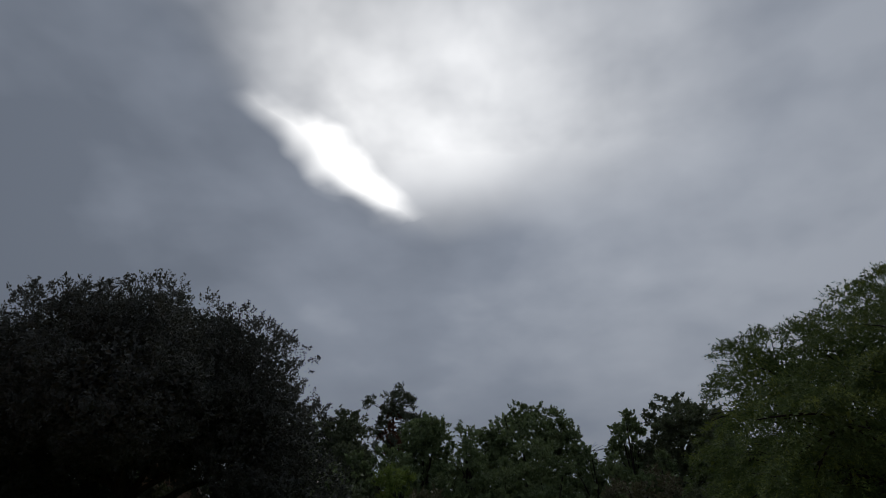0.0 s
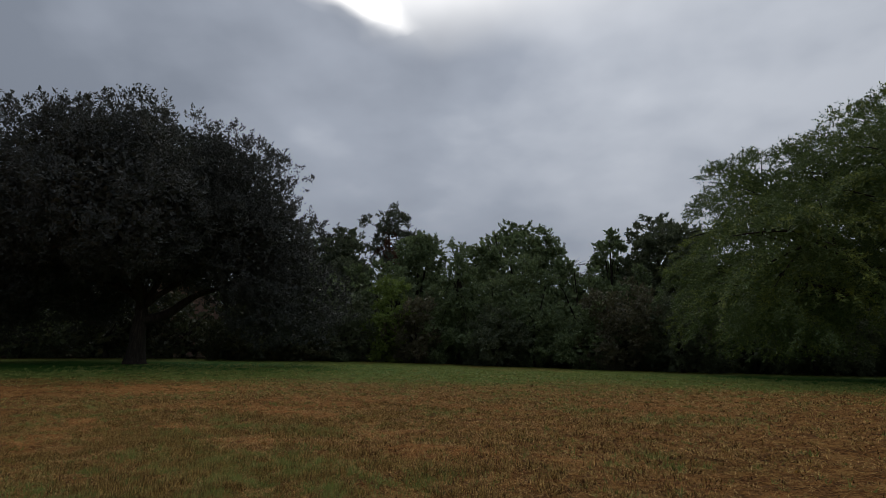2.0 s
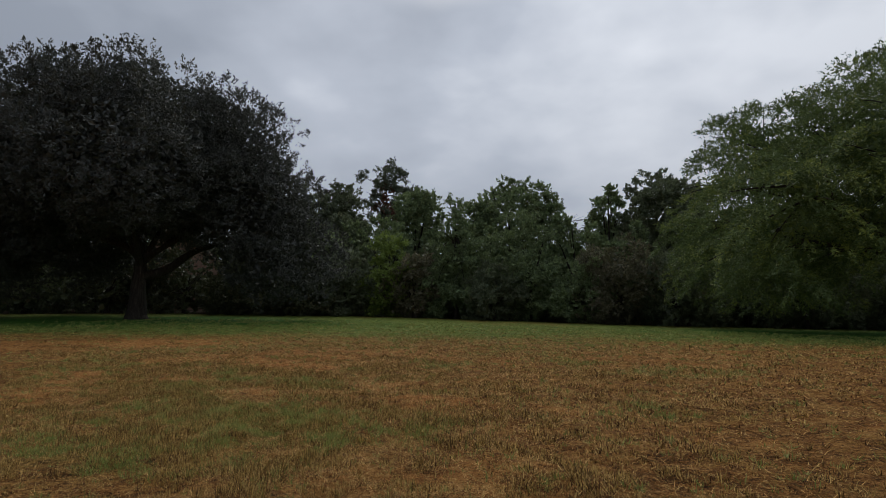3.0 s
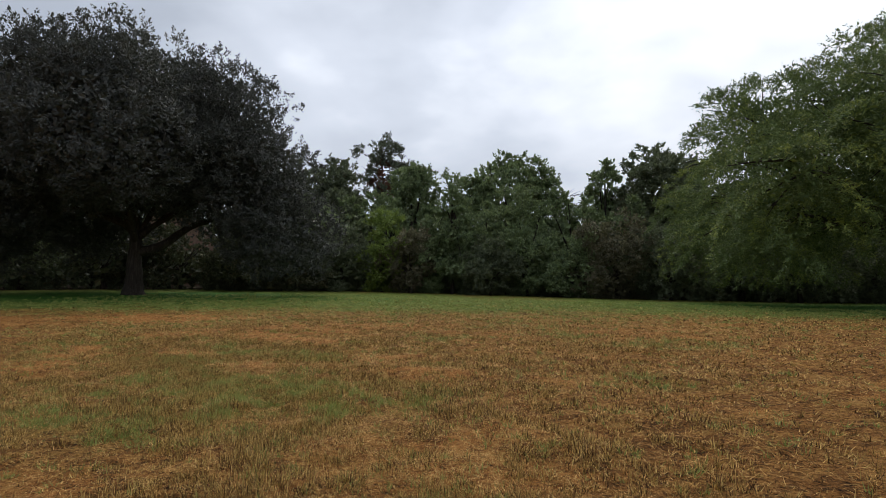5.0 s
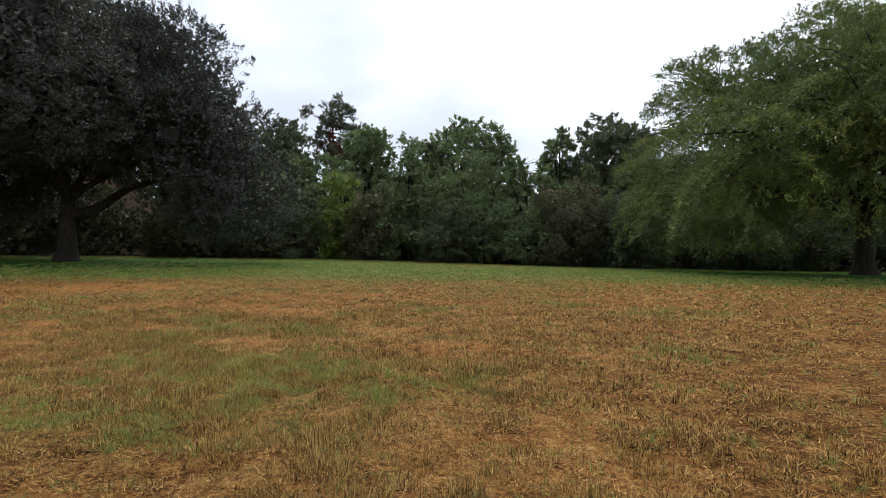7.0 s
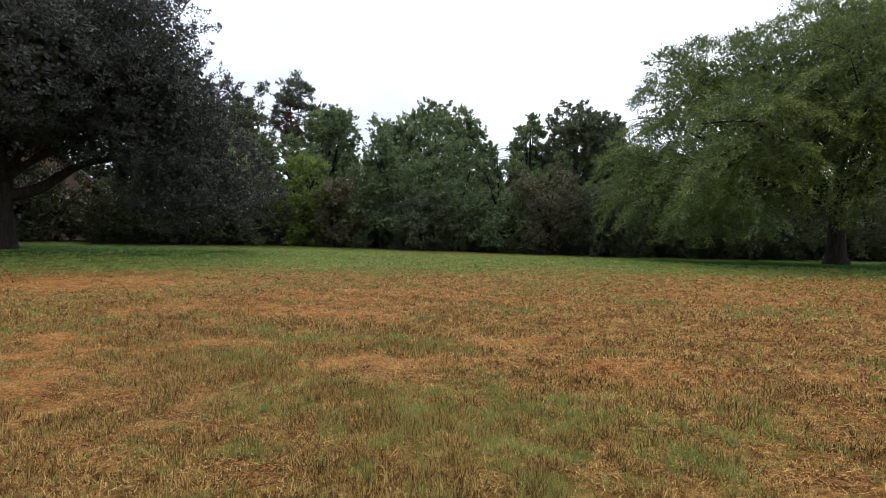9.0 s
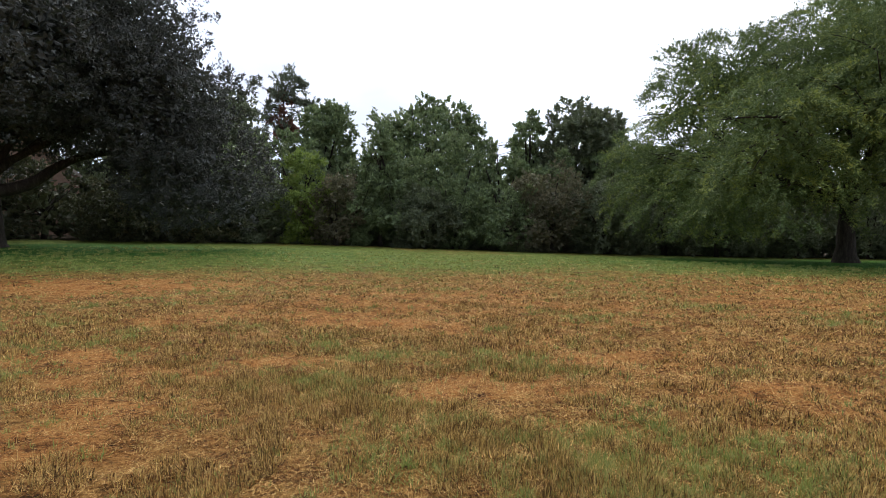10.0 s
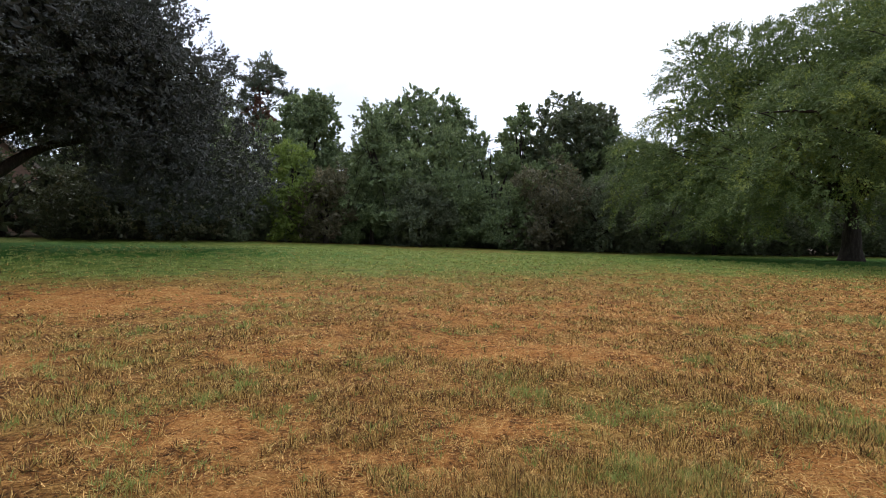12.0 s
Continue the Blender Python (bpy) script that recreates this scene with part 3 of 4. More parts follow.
def round_lobes(rng, r, top, low, n=7):
    """Lobes of a plain broadleaf crown between two heights."""
    mid, half = (top + low) / 2, (top - low) / 2
    out = [(0, 0, mid, r * 0.72, r * 0.72, half * 0.85)]
    for k in range(n):
        a = 2 * math.pi * (k + rng.random() * 0.6) / n
        z = rng.uniform(-0.55, 0.62)
        w = math.sqrt(1 - z * z) * r * 0.6
        s = rng.uniform(0.34, 0.48)
        out.append((w * math.cos(a), w * math.sin(a), mid + z * half, r * s, r * s, min(half * s * 1.1, r * s)))
    out.append((rng.uniform(-0.2, 0.2) * r, rng.uniform(-0.2, 0.2) * r, top - r * 0.33, r * 0.36, r * 0.36, r * 0.33))
    return out


def wood_tree(name, x, y, r, top, low, mat, seed, label, sprays=1000, leaf=(0.3, 0.17), category="tree", spray=0.6, **more):
    rng = np.random.default_rng(seed + 100)
    return make_tree(name, x, y, round_lobes(rng, r, top, low), (max(low + 0.25 * (top - low), 0.8), 0.035 * top ** 0.95), (sprays, 22, leaf), mat, seed, label,
                     category, branchlets=2, spray=spray, floor=0.05, core=0.5, puff=0.17 * r + 0.15, **more)


wood_tree("hardwood_tree", -16.3, 60, 3.2, 15.0, 6, dark_leaf, 11, "slender dark hardwood tree at the wood's edge", 800)
wood_tree("hardwood_tree", -21.3, 54.5, 4.4, 12.5, 1.5, dark_leaf, 17, "dark hardwood tree beside the house", 900)
wood_tree("hardwood_tree", -28, 60.5, 3.8, 12.3, 1.5, dark_leaf, 19, "dark hardwood tree behind the house", 600)
wood_tree("hardwood_tree", -14.6, 54, 3.2, 9.6, 1.5, dark_leaf, 18, "dark hardwood tree in the wood", 800)
wood_tree("hardwood_tree", -20, 60, 4.0, 14, 5, dark_leaf, 12, "slender dark hardwood tree at the wood's edge", 800)
wood_tree("hardwood_tree", -6.9, 56, 3.7, 13.2, 4, wood_leaf, 13, "round-headed green hardwood tree in the wood", 1000)
BROAD = [(0, 0, 8.6, 4.1, 4.2, 4.6), (-1.5, 0, 12.1, 2.3, 2.5, 2.0), (1.9, 0.3, 11.9, 2.3, 2.5, 1.9), (-3.5, -0.4, 10.0, 1.8, 2.0, 1.7), (4.2, 0, 9.6, 2.0, 2.2, 2.0),
         (-3.4, -1.5, 7, 2.4, 2.4, 2.2), (3.6, -1.2, 6.6, 2.6, 2.6, 2.4), (0.2, -2.6, 10.6, 2.4, 2.2, 2.0), (5.2, 0.4, 7.2, 1.5, 1.7, 1.4), (0, 2, 11, 3, 2.4, 2.4)]
broad = make_tree("hardwood_tree", 3.2, 54.5, BROAD, (7, 0.34), (1700, 22, (0.3, 0.17)), wood_leaf, 14, "tall broad-crowned green hardwood tree above the thicket",
          branchlets=3, spray=0.6, core=0.35, puff=0.95)
wood_tree("hardwood_tree", 17.3, 51.5, 4.8, 14.4, 4, dark_leaf, 15, "tall dark green hardwood tree above the thicket", 1500)
wood_tree("hardwood_tree", 10.2, 57, 3.0, 8.8, 1, wood_leaf, 20, "low green hardwood tree between two taller ones", 500)
wood_tree("hardwood_tree", 22.3, 50, 3.4, 10.8, 1, dark_leaf, 21, "dark hardwood tree behind the willow oak", 600)
wood_tree("hardwood_tree", 12.7, 52.5, 2.0, 13.0, 4, wood_leaf, 16, "thin sparse-leaved hardwood tree beside a darker one", 330)


def pine_tree(x, y, top, seed):
    """A tall pine: bare lower trunk, whorls of branches with needle tufts, a red creeper round it."""
    rng = np.random.default_rng(seed)
    root = tagged(new("pine_tree"), "tall ragged pine with a red creeper on its trunk", "tree")
    root.location = (x, y, float(ground_z(x, y)))
    n = 16
    t = np.linspace(0, 1, n)
    spine = np.stack([0.35 * np.sin(t * 3), 0.3 * np.sin(t * 4 + 1), t * top], 1)
    part("trunk", mesh_of("trunk", *tube(spine, 0.32 * (1 - 0.9 * t) + 0.02, 10, 0.03, rng), bark, True), root)
    tufts = []
    for k in range(30):
        u = rng.uniform(0.58, 0.985)
        start = np.array([np.interp(u, t, spine[:, i]) for i in range(3)])
        a = rng.uniform(0, 2 * math.pi)
        reach = (0.5 + 2.9 * math.sqrt(max(0.0, 1 - ((u - 0.74) / 0.27) ** 2))) * rng.uniform(0.55, 1.1)
        end = start + np.array([math.cos(a) * reach, math.sin(a) * reach, rng.uniform(-0.1, 0.55) * reach])
        way = curve(start, end, -0.12 * reach, 6)
        part("limb", mesh_of("limb", *tube(way, np.linspace(0.07, 0.015, 6), 5), bark, True), root)
        for w in rng.uniform(0.35, 1.0, 6):
            c = np.array([np.interp(w, np.linspace(0, 1, 6), way[:, i]) for i in range(3)])
            tufts.append((*(c + rng.normal(0, 0.16, 3)), 0.62, 0.62, 0.36))
    v, f = foliage(rng, tufts, 1050, 13, (0.3, 0.085), spray=0.4, up=0.4, core=0.1, puff=0.35)
    part("crown", mesh_of("crown", v, f, pine_leaf), root)
    vines = [(*[np.interp(u, t, spine[:, i]) for i in range(3)], w, w, 1.1) for u, w in ((0.64, 1.3), (0.7, 1.25), (0.76, 0.9), (0.82, 0.55))]
    v, f = foliage(rng, vines, 260, 14, (0.24, 0.18), spray=0.4, up=0.0, puff=0.35)
    part("creeper", mesh_of("creeper", v, f, vine_leaf), root, "red autumn creeper leaves")
    return root


def bare_limb(tree, start, end, seed):
    """A leafless limb with a few forking twigs."""
    rng = np.random.default_rng(seed)
    main = curve(start, end, 0.12 * np.linalg.norm(np.subtract(end, start)), 8)
    limb = part("limb", mesh_of("limb", *tube(main, np.linspace(0.07, 0.02, 8), 6, 0.05, rng), grey_bark, True), tree, "bare grey leafless limb")
    for k in range(7):
        a = main[rng.integers(2, 8)]
        b = a + (np.subtract(end, start) * rng.uniform(0.15, 0.4) + rng.normal(0, 0.45, 3) + np.array([0, 0, 0.25]))
        part("twig", mesh_of("twig", *tube(curve(a, b, 0.05, 5), np.linspace(0.025, 0.01, 5), 5), grey_bark, True), limb)


pine = pine_tree(-12.2, 66.5, 19.2, 31)
bare_limb(pine, (0, 0, 10.5), (-4.2, -0.5, 12.6), 91)
bare_limb(pine, (0, 0, 9.6), (-3.6, -0.4, 10.2), 92)
bare_limb(broad, (4.0, -0.5, 9.2), (7.4, -0.6, 10.0), 93)
bare_limb(broad, (4.4, -0.5, 8.6), (6.9, -0.8, 8.9), 94)


def shrub(name, x, y, r, top, mat, seed, label, sprays=420, leaf=(0.2, 0.11), category="shrub", spray=0.6):
    """A shrub or young tree leafed down to the ground."""
    rng = np.random.default_rng(seed + 500)
    lobes = round_lobes(rng, r, top, -0.3, 6)
    for k in range(4):
        a = rng.uniform(0, 2 * math.pi)
        lobes.append((0.55 * r * math.cos(a), 0.55 * r * math.sin(a), 0.28 * top, 0.5 * r, 0.5 * r, 0.3 * top))
    return make_tree(name, x, y, lobes, (0.35 * top, 0.03 * top + 0.02), (sprays, 22, leaf), mat, seed, label, category, branchlets=1, spray=spray, floor=0.02, core=0.9, puff=0.16 * r + 0.12)


def cedar(x, y, r, top, mat, seed, label, sprays=900):
    """A broad cone leafed to the ground in drooping tiers."""
    rng = np.random.default_rng(seed)
    lobes = [(0, 0, top * 0.45, r * 0.4, r * 0.4, top * 0.42)]
    for k in range(17):
        u = (k + rng.random()) / 17
        w = r * (1 - u) ** 0.8 * 0.72
        a = 2.4 * k + rng.random()
        lobes.append((w * math.cos(a), w * math.sin(a), 0.6 + u * (top - 1.1), 0.5 * r * (1 - 0.75 * u), 0.5 * r * (1 - 0.75 * u), 0.095 * top))
    return make_tree("young_tree", x, y, lobes, (top * 0.8, 0.15), (sprays, 22, (0.24, 0.1)), mat, seed, label, "tree", branchlets=1, spray=0.5, floor=0.05, core=0.6, up=-0.2, puff=0.45)


cedar(-2.0, 45, 3.6, 10.3, wood_leaf, 41, "broad cone-shaped green tree leafed to the ground", 1300)
shrub("young_tree", 4.2, 45.5, 3.4, 8.9, wood_leaf, 42, "bushy green young tree leafed to the ground", 1000, category="tree")
shrub("shrub", -7.9, 44.5, 2.3, 6.8, lime_leaf, 43, "tall lime-green shrub with tawny leaf tips", 650)
shrub("shrub", -5.4, 43.6, 2.2, 5.6, russet_leaf, 44, "tall shrub with tawny brown-green leaves", 520)
shrub("shrub", 10.9, 41.5, 2.9, 6.4, russet_leaf, 45, "broad shrub with tawny brown-green leaves", 760)
shrub("shrub", 7.6, 42.5, 2.6, 5.2, wood_leaf, 46, "rounded green shrub in the thicket", 560)
shrub("shrub", 1.2, 42.5, 2.2, 4.2, dark_leaf, 47, "rounded dark shrub in the thicket", 480)
shrub("shrub", 14.5, 40.5, 3.2, 5.4, dark_leaf, 48, "rounded dark shrub in the thicket", 620)
shrub("shrub", -11.2, 43.5, 2.6, 5.6, dark_leaf, 49, "rounded dark shrub in the thicket", 560)
# the live oak's shade on these two is in their leaf colour
shrub("shrub", -14.8, 41.5, 2.9, 4.4, shaded_leaf, 50, "spreading shrub with tan leaf tips, leaves coloured darker for the oak's shade", 560)
shrub("shrub", -18.6, 40.5, 2.9, 4.4, shaded_leaf, 51, "spreading shrub with tan leaf tips, leaves coloured darker for the oak's shade", 560)

shrub("shrub", 8.9, 45.2, 2.4, 4.4, dark_leaf, 52, "rounded dark shrub in the thicket", 420)
shrub("shrub", 22.5, 38.3, 2.7, 5.0, dark_leaf, 53, "dark shrub in deep shade behind the willow oak", 420)
shrub("shrub", 28.3, 38.2, 3.0, 5.4, dark_leaf, 54, "dark shrub in deep shade behind the willow oak", 420)
shrub("shrub", 34.0, 36.6, 3.0, 5.6, dark_leaf, 55, "dark shrub in deep shade behind the willow oak", 420)

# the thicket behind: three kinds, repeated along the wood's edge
# base_a has the leaf colour with shade painted in
base_a = shrub("thicket_tree", -24.5, 42.5, 3.2, 5.2, shaded_leaf, 61, "dense thicket tree at the wood's edge, leaves coloured darker for shade", 190, (0.28, 0.15), "tree")
base_b = shrub("thicket_tree", 20.0, 41.0, 3.4, 7.4, dark_leaf, 62, "dense dark thicket tree at the edge of the wood", 200, (0.28, 0.15), "tree")
base_c = shrub("thicket_tree", 9.0, 49.0, 3.6, 9.6, wood_leaf, 63, "dense green thicket tree in the wood", 180, (0.34, 0.19), "tree")
for ob in (base_a, base_b, base_c):
    tagged(ob, group="thicket at the edge of the wood")
rng = np.random.default_rng(9)
THICKET_EDGE = [(-29.5, 40, 0, 1.0), (-34.5, 38, 1, 0.9), (-40, 36, 0, 1.1), (-45, 33, 1, 1.0), (-50, 28, 1, 1.1), (-13, 48, 2, 0.95), (-8.6, 49.5, 2, 0.9), (-3.5, 50, 2, 0.8), (0.8, 48.5, 2, 0.8), (13.5, 47.5, 2, 0.85), (18.5, 47, 2, 1.0), (25.5, 41, 1, 1.0), (31, 40, 0, 1.2), (36.5, 38.5, 1, 1.1)]
THICKET_MIDDLE = [(42, 36, 0, 1.3), (-16, 45, 0, 0.9), (-10.5, 53, 0, 1.0), (-5.5, 53.5, 1, 0.9), (-0.5, 53, 0, 1.1), (5.5, 51.5, 1, 0.9), (10.8, 46, 0, 1.0), (16.6, 43.5, 0, 1.0), (22, 44, 0, 1.1), (28, 43.5, 1, 1.0), (-21.5, 44, 1, 0.6), (-27, 43.5, 0, 1.0), (-32, 42, 0, 1.0), (47, 33, 1, 1.2)]
THICKET_DEEP = [(51, 28, 1, 1.2), (24, 48, 2, 1.1), (30.5, 47.5, 2, 1.2), (-19, 49, 0, 1.1), (38, 46, 2, 1.3), (-38, 44, 1, 1.1), (27.5, 50, 2, 1.3), (34, 48.5, 2, 1.3), (44, 42, 2, 1.35), (-34, 47, 2, 1.15), (-41, 42, 2, 1.3), (-47, 37, 2, 1.3), (33.5, 42.5, 2, 0.9), (39.5, 40, 2, 0.9)]
for x, y, which, s in THICKET_EDGE + THICKET_MIDDLE + THICKET_DEEP:
    ob = (base_a, base_b, base_c)[which]
    copy_thing(ob, pose(x, y, float(ground_z(x, y)), 0, 0, float(rng.uniform(0, 360))) @ Matrix.Diagonal((s, s, s * float(rng.uniform(0.9, 1.1)), 1)))


def undergrowth():
    """Brambles and saplings that close the foot of the wood."""
    rng = np.random.default_rng(15)
    lobes = []
    for k in range(64):
        x = -50 + 100 * k / 63
        y = 46.5 - 0.0065 * x * x + rng.uniform(-0.7, 0.7) + 3.0 * (k % 2)
        lobes.append((x, y, float(ground_z(x, y)) + 0.6, 1.9, 1.4, rng.uniform(1.3, 2.3)))
    v, f = foliage(rng, lobes, 3000, 16, (0.27, 0.15), spray=0.5, floor=-0.5, core=1.5, puff=0.5)
    tagged(new("undergrowth", mesh_of("undergrowth", v, f, dark_leaf)), "dark brambles and saplings at the foot of the wood", "undergrowth", kind="stuff")


undergrowth()


def deep_wood():
    """The deeper wood, a dim mass of leaves that closes the gaps between the trunks."""
    rng = np.random.default_rng(16)
    lobes = []
    for k in range(46):
        x = -66 + 132 * k / 45
        y = 66 - 0.006 * x * x + rng.uniform(-1.5, 1.5)
        lobes.append((x, y, float(ground_z(x, y)) + 3.4, 3.0, 2.0, rng.uniform(3.8, 5.6)))
    v, f = foliage(rng, lobes, 2400, 12, (0.55, 0.4), spray=1.0, floor=-0.5, core=4.5, puff=0.9, coarse=1.2)
    tagged(new("deep_wood", mesh_of("deep_wood", v, f, dark_leaf)), "dim mass of leaves deep in the wood", "wood", kind="stuff")


deep_wood()


# ---- the house behind the trees ----
def box(bm, lo, hi):
    vs = [bm.verts.new((x, y, z)) for z in (lo[2], hi[2]) for y in (lo[1], hi[1]) for x in (lo[0], hi[0])]
    for f in ((0, 2, 3, 1), (4, 5, 7, 6), (0, 1, 5, 4), (1, 3, 7, 5), (3, 2, 6, 7), (2, 0, 4, 6)):
        bm.faces.new([vs[i] for i in f])


def bm_part(name, bm, mat, parent, label=""):
    bmesh.ops.recalc_face_normals(bm, faces=bm.faces)
    me = bpy.data.meshes.new(name)
    bm.to_mesh(me)
    bm.free()
    me.materials.append(mat)
    return part(name, me, parent, label)


def build_house(x, y, turn):
    root = tagged(new("house"), "house with a brown shingled gable behind the trees", "house")
    root.matrix_world = pose(x, y, float(ground_z(x, y)), 0, 0, turn)
    w, d, eave, ridge = 4.2, 6.0, 5.0, 8.8
    bm = bmesh.new()
    front = [bm.verts.new(p) for p in ((-w, -d, -0.3), (w, -d, -0.3), (w, -d, eave), (0, -d, ridge - 0.15), (-w, -d, eave))]
    back = [bm.verts.new((v.co.x, d, v.co.z)) for v in front]
    bm.faces.new(front)
    bm.faces.new(back[::-1])
    for i in range(5):
        bm.faces.new((front[i], back[i], back[(i + 1) % 5], front[(i + 1) % 5]))
    bm_part("wall", bm, brick_mat, root)
    for s in (-1, 1):
        bm = bmesh.new()
        slope = (ridge - eave) / w
        over = 0.45
        a, b = (0, ridge), (s * (w + over), eave - over * slope)
        vs = [bm.verts.new((p[0], yy, p[1] + h)) for yy in (-d - over, d + over) for p in (a, b) for h in (0.0, 0.16)]
        for f in ((0, 1, 3, 2), (4, 6, 7, 5), (1, 5, 7, 3), (0, 2, 6, 4), (2, 3, 7, 6), (0, 4, 5, 1)):
            bm.faces.new([vs[i] for i in f])
        bm_part("roof", bm, shingle_mat, root, "brown shingle roof slope")
        bm = bmesh.new()
        vs = [bm.verts.new((p[0], yy, p[1] - h)) for yy in (-d - over - 0.06, -d - over - 0.003) for p in (a, b) for h in (-0.12, 0.16)]
        for f in ((0, 1, 3, 2), (4, 6, 7, 5), (1, 5, 7, 3), (0, 2, 6, 4), (2, 3, 7, 6), (0, 4, 5, 1)):
            bm.faces.new([vs[i] for i in f])
        bm_part("bargeboard", bm, board_mat, root, "weathered tan bargeboard")
        bm = bmesh.new()
        box(bm, (s * 1.9 - 0.5, -d - 0.05, 1.4), (s * 1.9 + 0.5, -d + 0.05, 2.8))
        win = bm_part("window", bm, trim_mat, root, "pale framed window")
        bm = bmesh.new()
        box(bm, (s * 1.9 - 0.42, -d - 0.06, 1.48), (s * 1.9 + 0.42, -d - 0.053, 2.72))
        bm_part("pane", bm, glass_mat, win)


build_house(-34.2, 57.3, 28)


# ---- the cut grass ----
def blades(rng, x, y, around, tilt, length, width, lift=0.0):
    """Single blades: thin triangles that stand or lie on the lawn, leaning the way "around" by tilt."""
    n = len(x)
    base = np.stack([x, y, rough_z(x, y) - 0.004 + lift * rng.random(n)], 1)
    d = np.stack([np.cos(around) * np.sin(tilt), np.sin(around) * np.sin(tilt), np.cos(tilt)], 1)
    b = rng.uniform(0, 2 * np.pi, n)
    s = np.stack([np.cos(b), np.sin(b), np.zeros(n)], 1) * width[:, None] / 2
    v = np.stack([base - s, base + s, base + d * length[:, None]], 1).reshape(-1, 3)
    return v, np.arange(3 * n).reshape(-1, 3)


def scatter(rng, n, reach=24.0):
    """Places over the lawn north of a line across it, thinning out with the distance from it, and that distance."""
    s = rng.random(n)
    a = radians(3.5) - radians(17.5) * s + rng.uniform(radians(-47), radians(47), n)
    r = 2.1 * np.exp(rng.random(n) ** 1.3 * math.log(reach / 2.1))
    x, y = -5.9 * s - r * np.sin(a), 5.9 * s + r * np.cos(a)
    m = n // 12
    b, q = rng.uniform(0, 2 * np.pi, m), 22 * np.sqrt(rng.random(m))
    x, y = np.concatenate([x, -3 + q * np.cos(b)]), np.concatenate([y, 8 + q * np.sin(b)])
    k = np.clip((y - x) / 11.8, 0, 1)
    return x, y, np.maximum(np.hypot(x + 5.9 * k, y - 5.9 * k), 2.1)


def tufts(rng, x, y, per, spread, length, width, droop=0.6, stand=0.72):
    """Blades in tufts that fan out from their middles."""
    n = len(x)
    a = rng.uniform(0, 2 * np.pi, (n, per))
    r = np.abs(rng.normal(0, 1, (n, per))) * spread[:, None]
    bx, by = (x[:, None] + r * np.cos(a)).ravel(), (y[:, None] + r * np.sin(a)).ravel()
    tilt = np.clip(np.repeat(stand * np.ones(n), per) + droop * (r / spread[:, None]).ravel() + rng.normal(0, 0.48, n * per), 0.05, 1.54)
    k = np.repeat(length, per) * rng.uniform(0.45, 1.25, n * per)
    return blades(rng, bx, by, (a + rng.normal(0, 0.7, a.shape)).ravel(), tilt, k, np.repeat(width, per) * rng.uniform(0.6, 1.3, n * per))


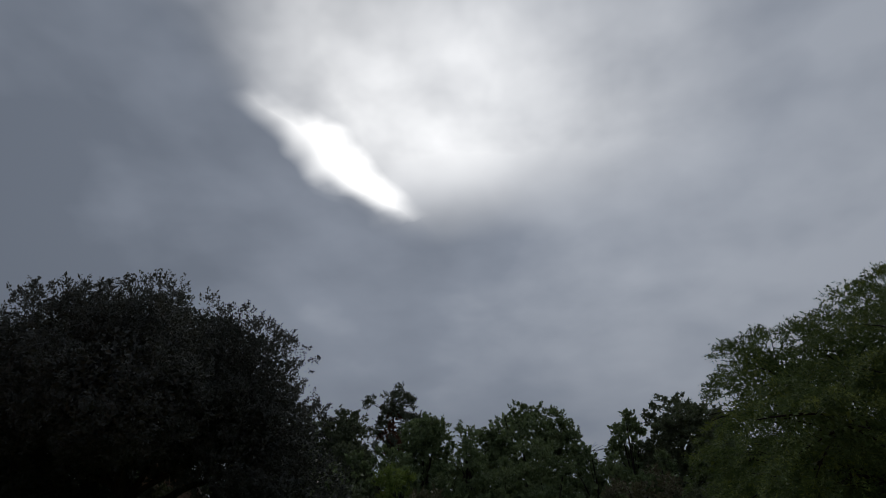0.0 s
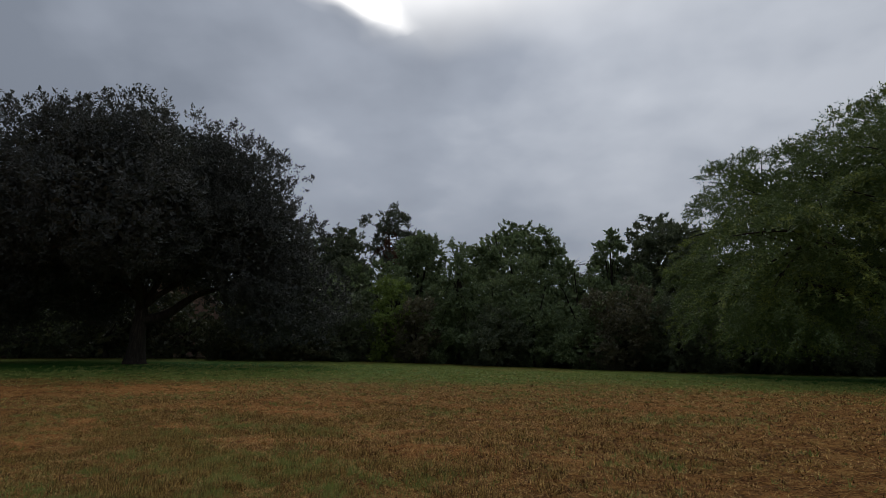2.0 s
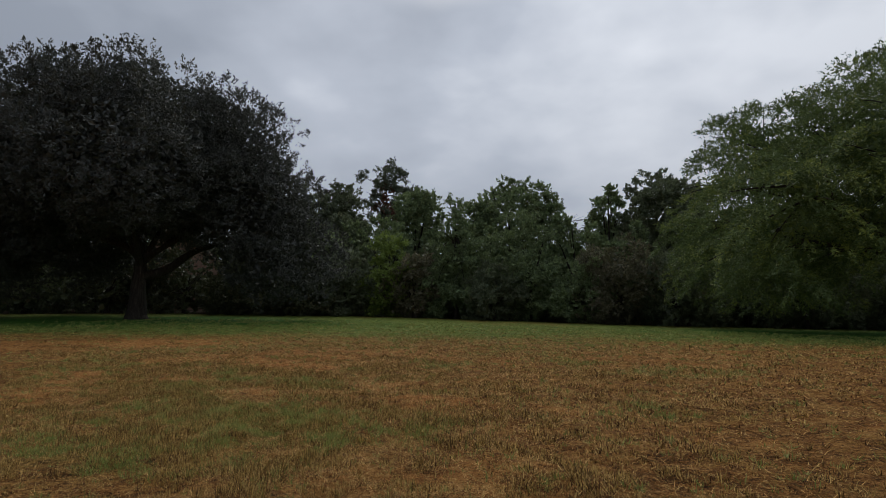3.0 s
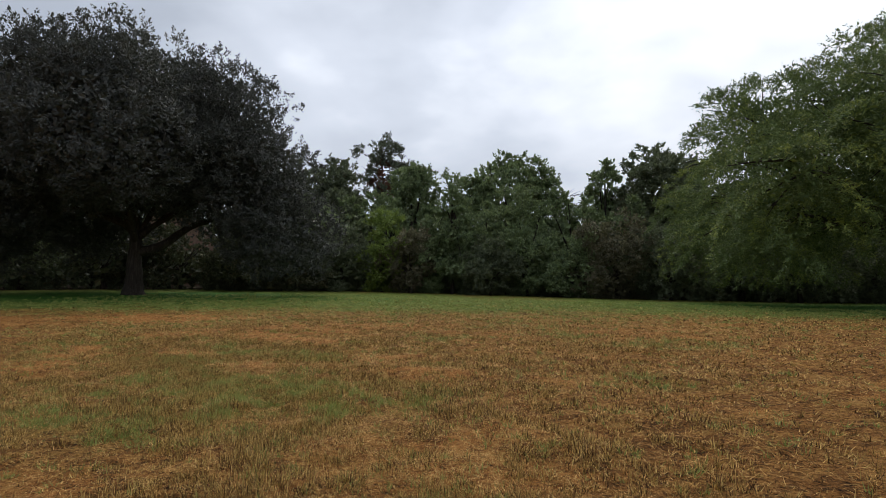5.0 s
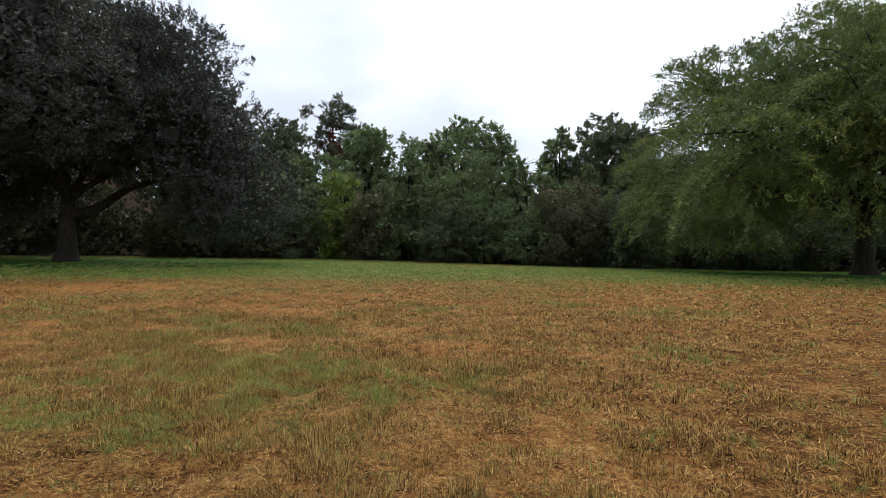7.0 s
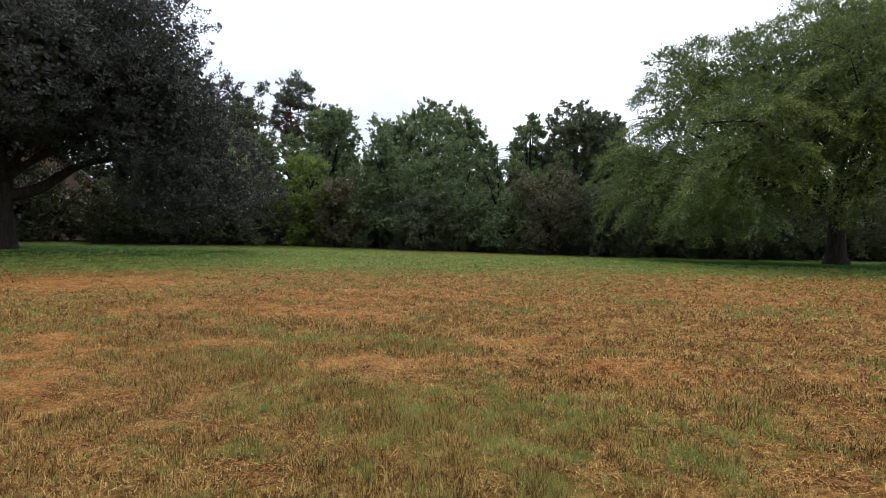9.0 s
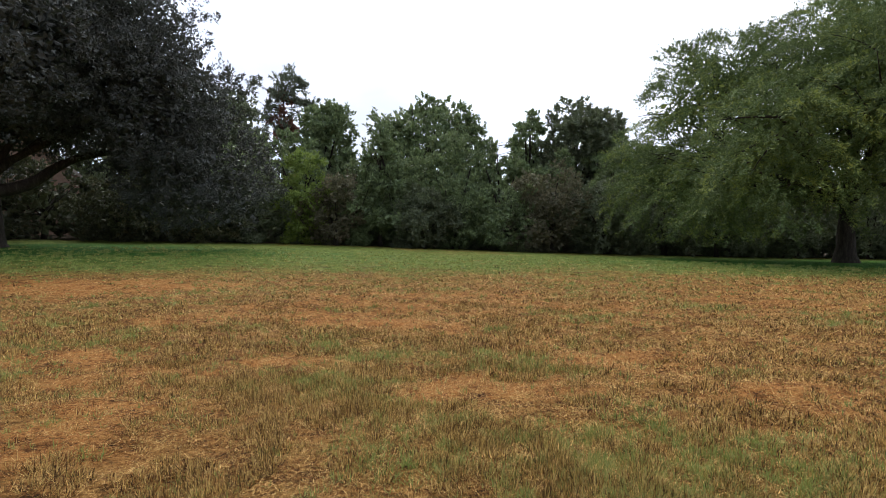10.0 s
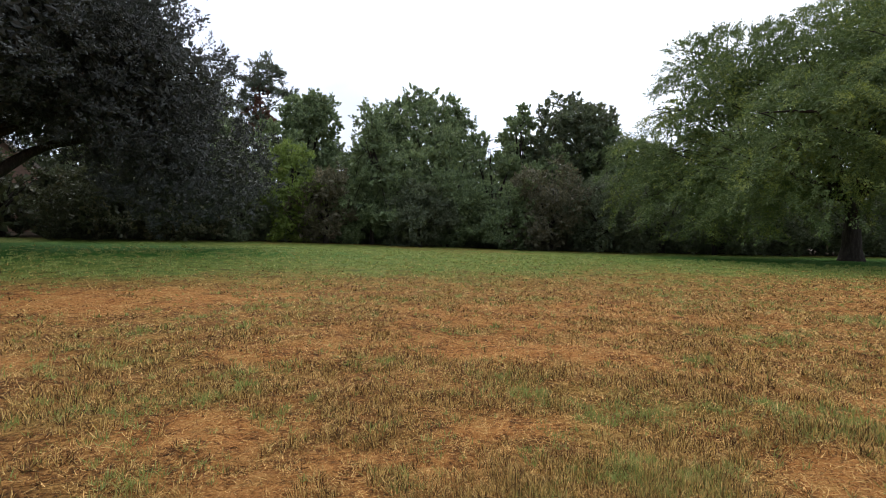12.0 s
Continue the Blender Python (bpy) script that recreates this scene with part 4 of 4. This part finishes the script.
def build_grass():
    rng = np.random.default_rng(77)
    # dry tufts
    x, y, d = scatter(rng, 98000)
    soil, green = cover(x, y)
    clump = 0.4 * fbm(x, y, 1.5, 61, 3, 0.6) + 0.6 * fbm(x, y, 6.0, 65, 2, 0.5)
    keep = rng.random(len(x)) < np.clip((1.0 - 0.95 * np.minimum(1, 1.3 * soil)) * (0.3 - 0.2 * step(d, 5, 10) + 0.7 * step(clump, 0.45, 0.53)) * (1 - 0.85 * step(y + 0.05 * np.abs(x), 14, 21)), 0, 1)
    x, y, d, clump = x[keep], y[keep], d[keep], clump[keep]
    far = d / 3.2
    v, f = tufts(rng, x, y, 11, 0.03 * far ** 0.5, (0.012 + 0.042 * clump + 0.034 * step(clump, 0.42, 0.6)) * far ** 0.05, 0.0058 * far ** 0.8, 0.6, 0.42 + 0.3 * step(d, 3, 8))
    tagged(new("dry_grass", mesh_of("dry_grass", v, f, dry_mat)), "dry brown mown grass stubble on the lawn", "grass", kind="stuff")
    # clippings lying flat
    x, y, d = scatter(rng, 340000)
    soil, green = cover(x, y)
    keep = rng.random(len(x)) < np.clip((1.0 - 0.25 * soil - 0.3 * green) * (1 - 0.9 * step(y + 0.05 * np.abs(x), 14, 22)), 0, 1)
    x, y, d = x[keep], y[keep], d[keep]
    far, n = d / 3.2, len(x)
    v, f = blades(rng, x, y, rng.uniform(0, 2 * np.pi, n), rng.uniform(1.15, 1.56, n), rng.uniform(0.025, 0.09, n) * far ** 0.35, rng.uniform(0.003, 0.0062, n) * far ** 0.85, 0.022)
    tagged(new("clippings", mesh_of("clippings", v, f, straw_mat)), "pale dry grass clippings lying on red soil", "grass", kind="stuff")
    # crumbs of soil
    x, y, d = scatter(rng, 46000, 14.0)
    soil, green = cover(x, y)
    keep = rng.random(len(x)) < np.clip(0.05 + 0.9 * soil, 0, 1)
    x, y, d = x[keep], y[keep], d[keep]
    n = len(x)
    size = rng.uniform(0.003, 0.010, n) * (d / 3.2) ** 0.7
    four = np.array([(1, 0, -0.3), (-0.5, 0.87, -0.3), (-0.5, -0.87, -0.3), (0, 0, 0.7)], float)
    v = (np.stack([x, y, rough_z(x, y) + 0.2 * size], 1)[:, None] + four * size[:, None, None] * rng.uniform(0.6, 1.4, (n, 4, 1))).reshape(-1, 3)
    tri = np.array([(0, 1, 3), (1, 2, 3), (2, 0, 3)])
    tagged(new("soil_crumbs", mesh_of("soil_crumbs", v, (tri + 4 * np.arange(n)[:, None, None]).reshape(-1, 3), crumb_mat)), "crumbs of dry red soil on bare patches", "soil", kind="stuff")
    # green tufts
    x, y, d = scatter(rng, 66000, 30.0)
    soil, green = cover(x, y)
    clump = 0.5 * fbm(x, y, 1.8, 62, 3, 0.6) + 0.5 * fbm(x, y, 5.0, 64, 2)
    keep = rng.random(len(x)) < np.clip(0.66 * green * (0.1 + 0.9 * step(clump, 0.44, 0.54)) + 0.14 * step(clump, 0.5, 0.62) * (1 - soil) + 0.01, 0, 1)
    x, y, d, clump = x[keep], y[keep], d[keep], clump[keep]
    far = d / 3.2
    v, f = tufts(rng, x, y, 11, 0.03 * far ** 0.5, (0.02 + 0.075 * clump) * far ** 0.2, 0.007 * far ** 0.85, 0.5, 0.4 + 0.3 * step(d, 3, 8))
    tagged(new("green_grass", mesh_of("green_grass", v, f, blade_mat)), "tufts of green grass growing through the dry lawn", "grass", kind="stuff")


build_grass()
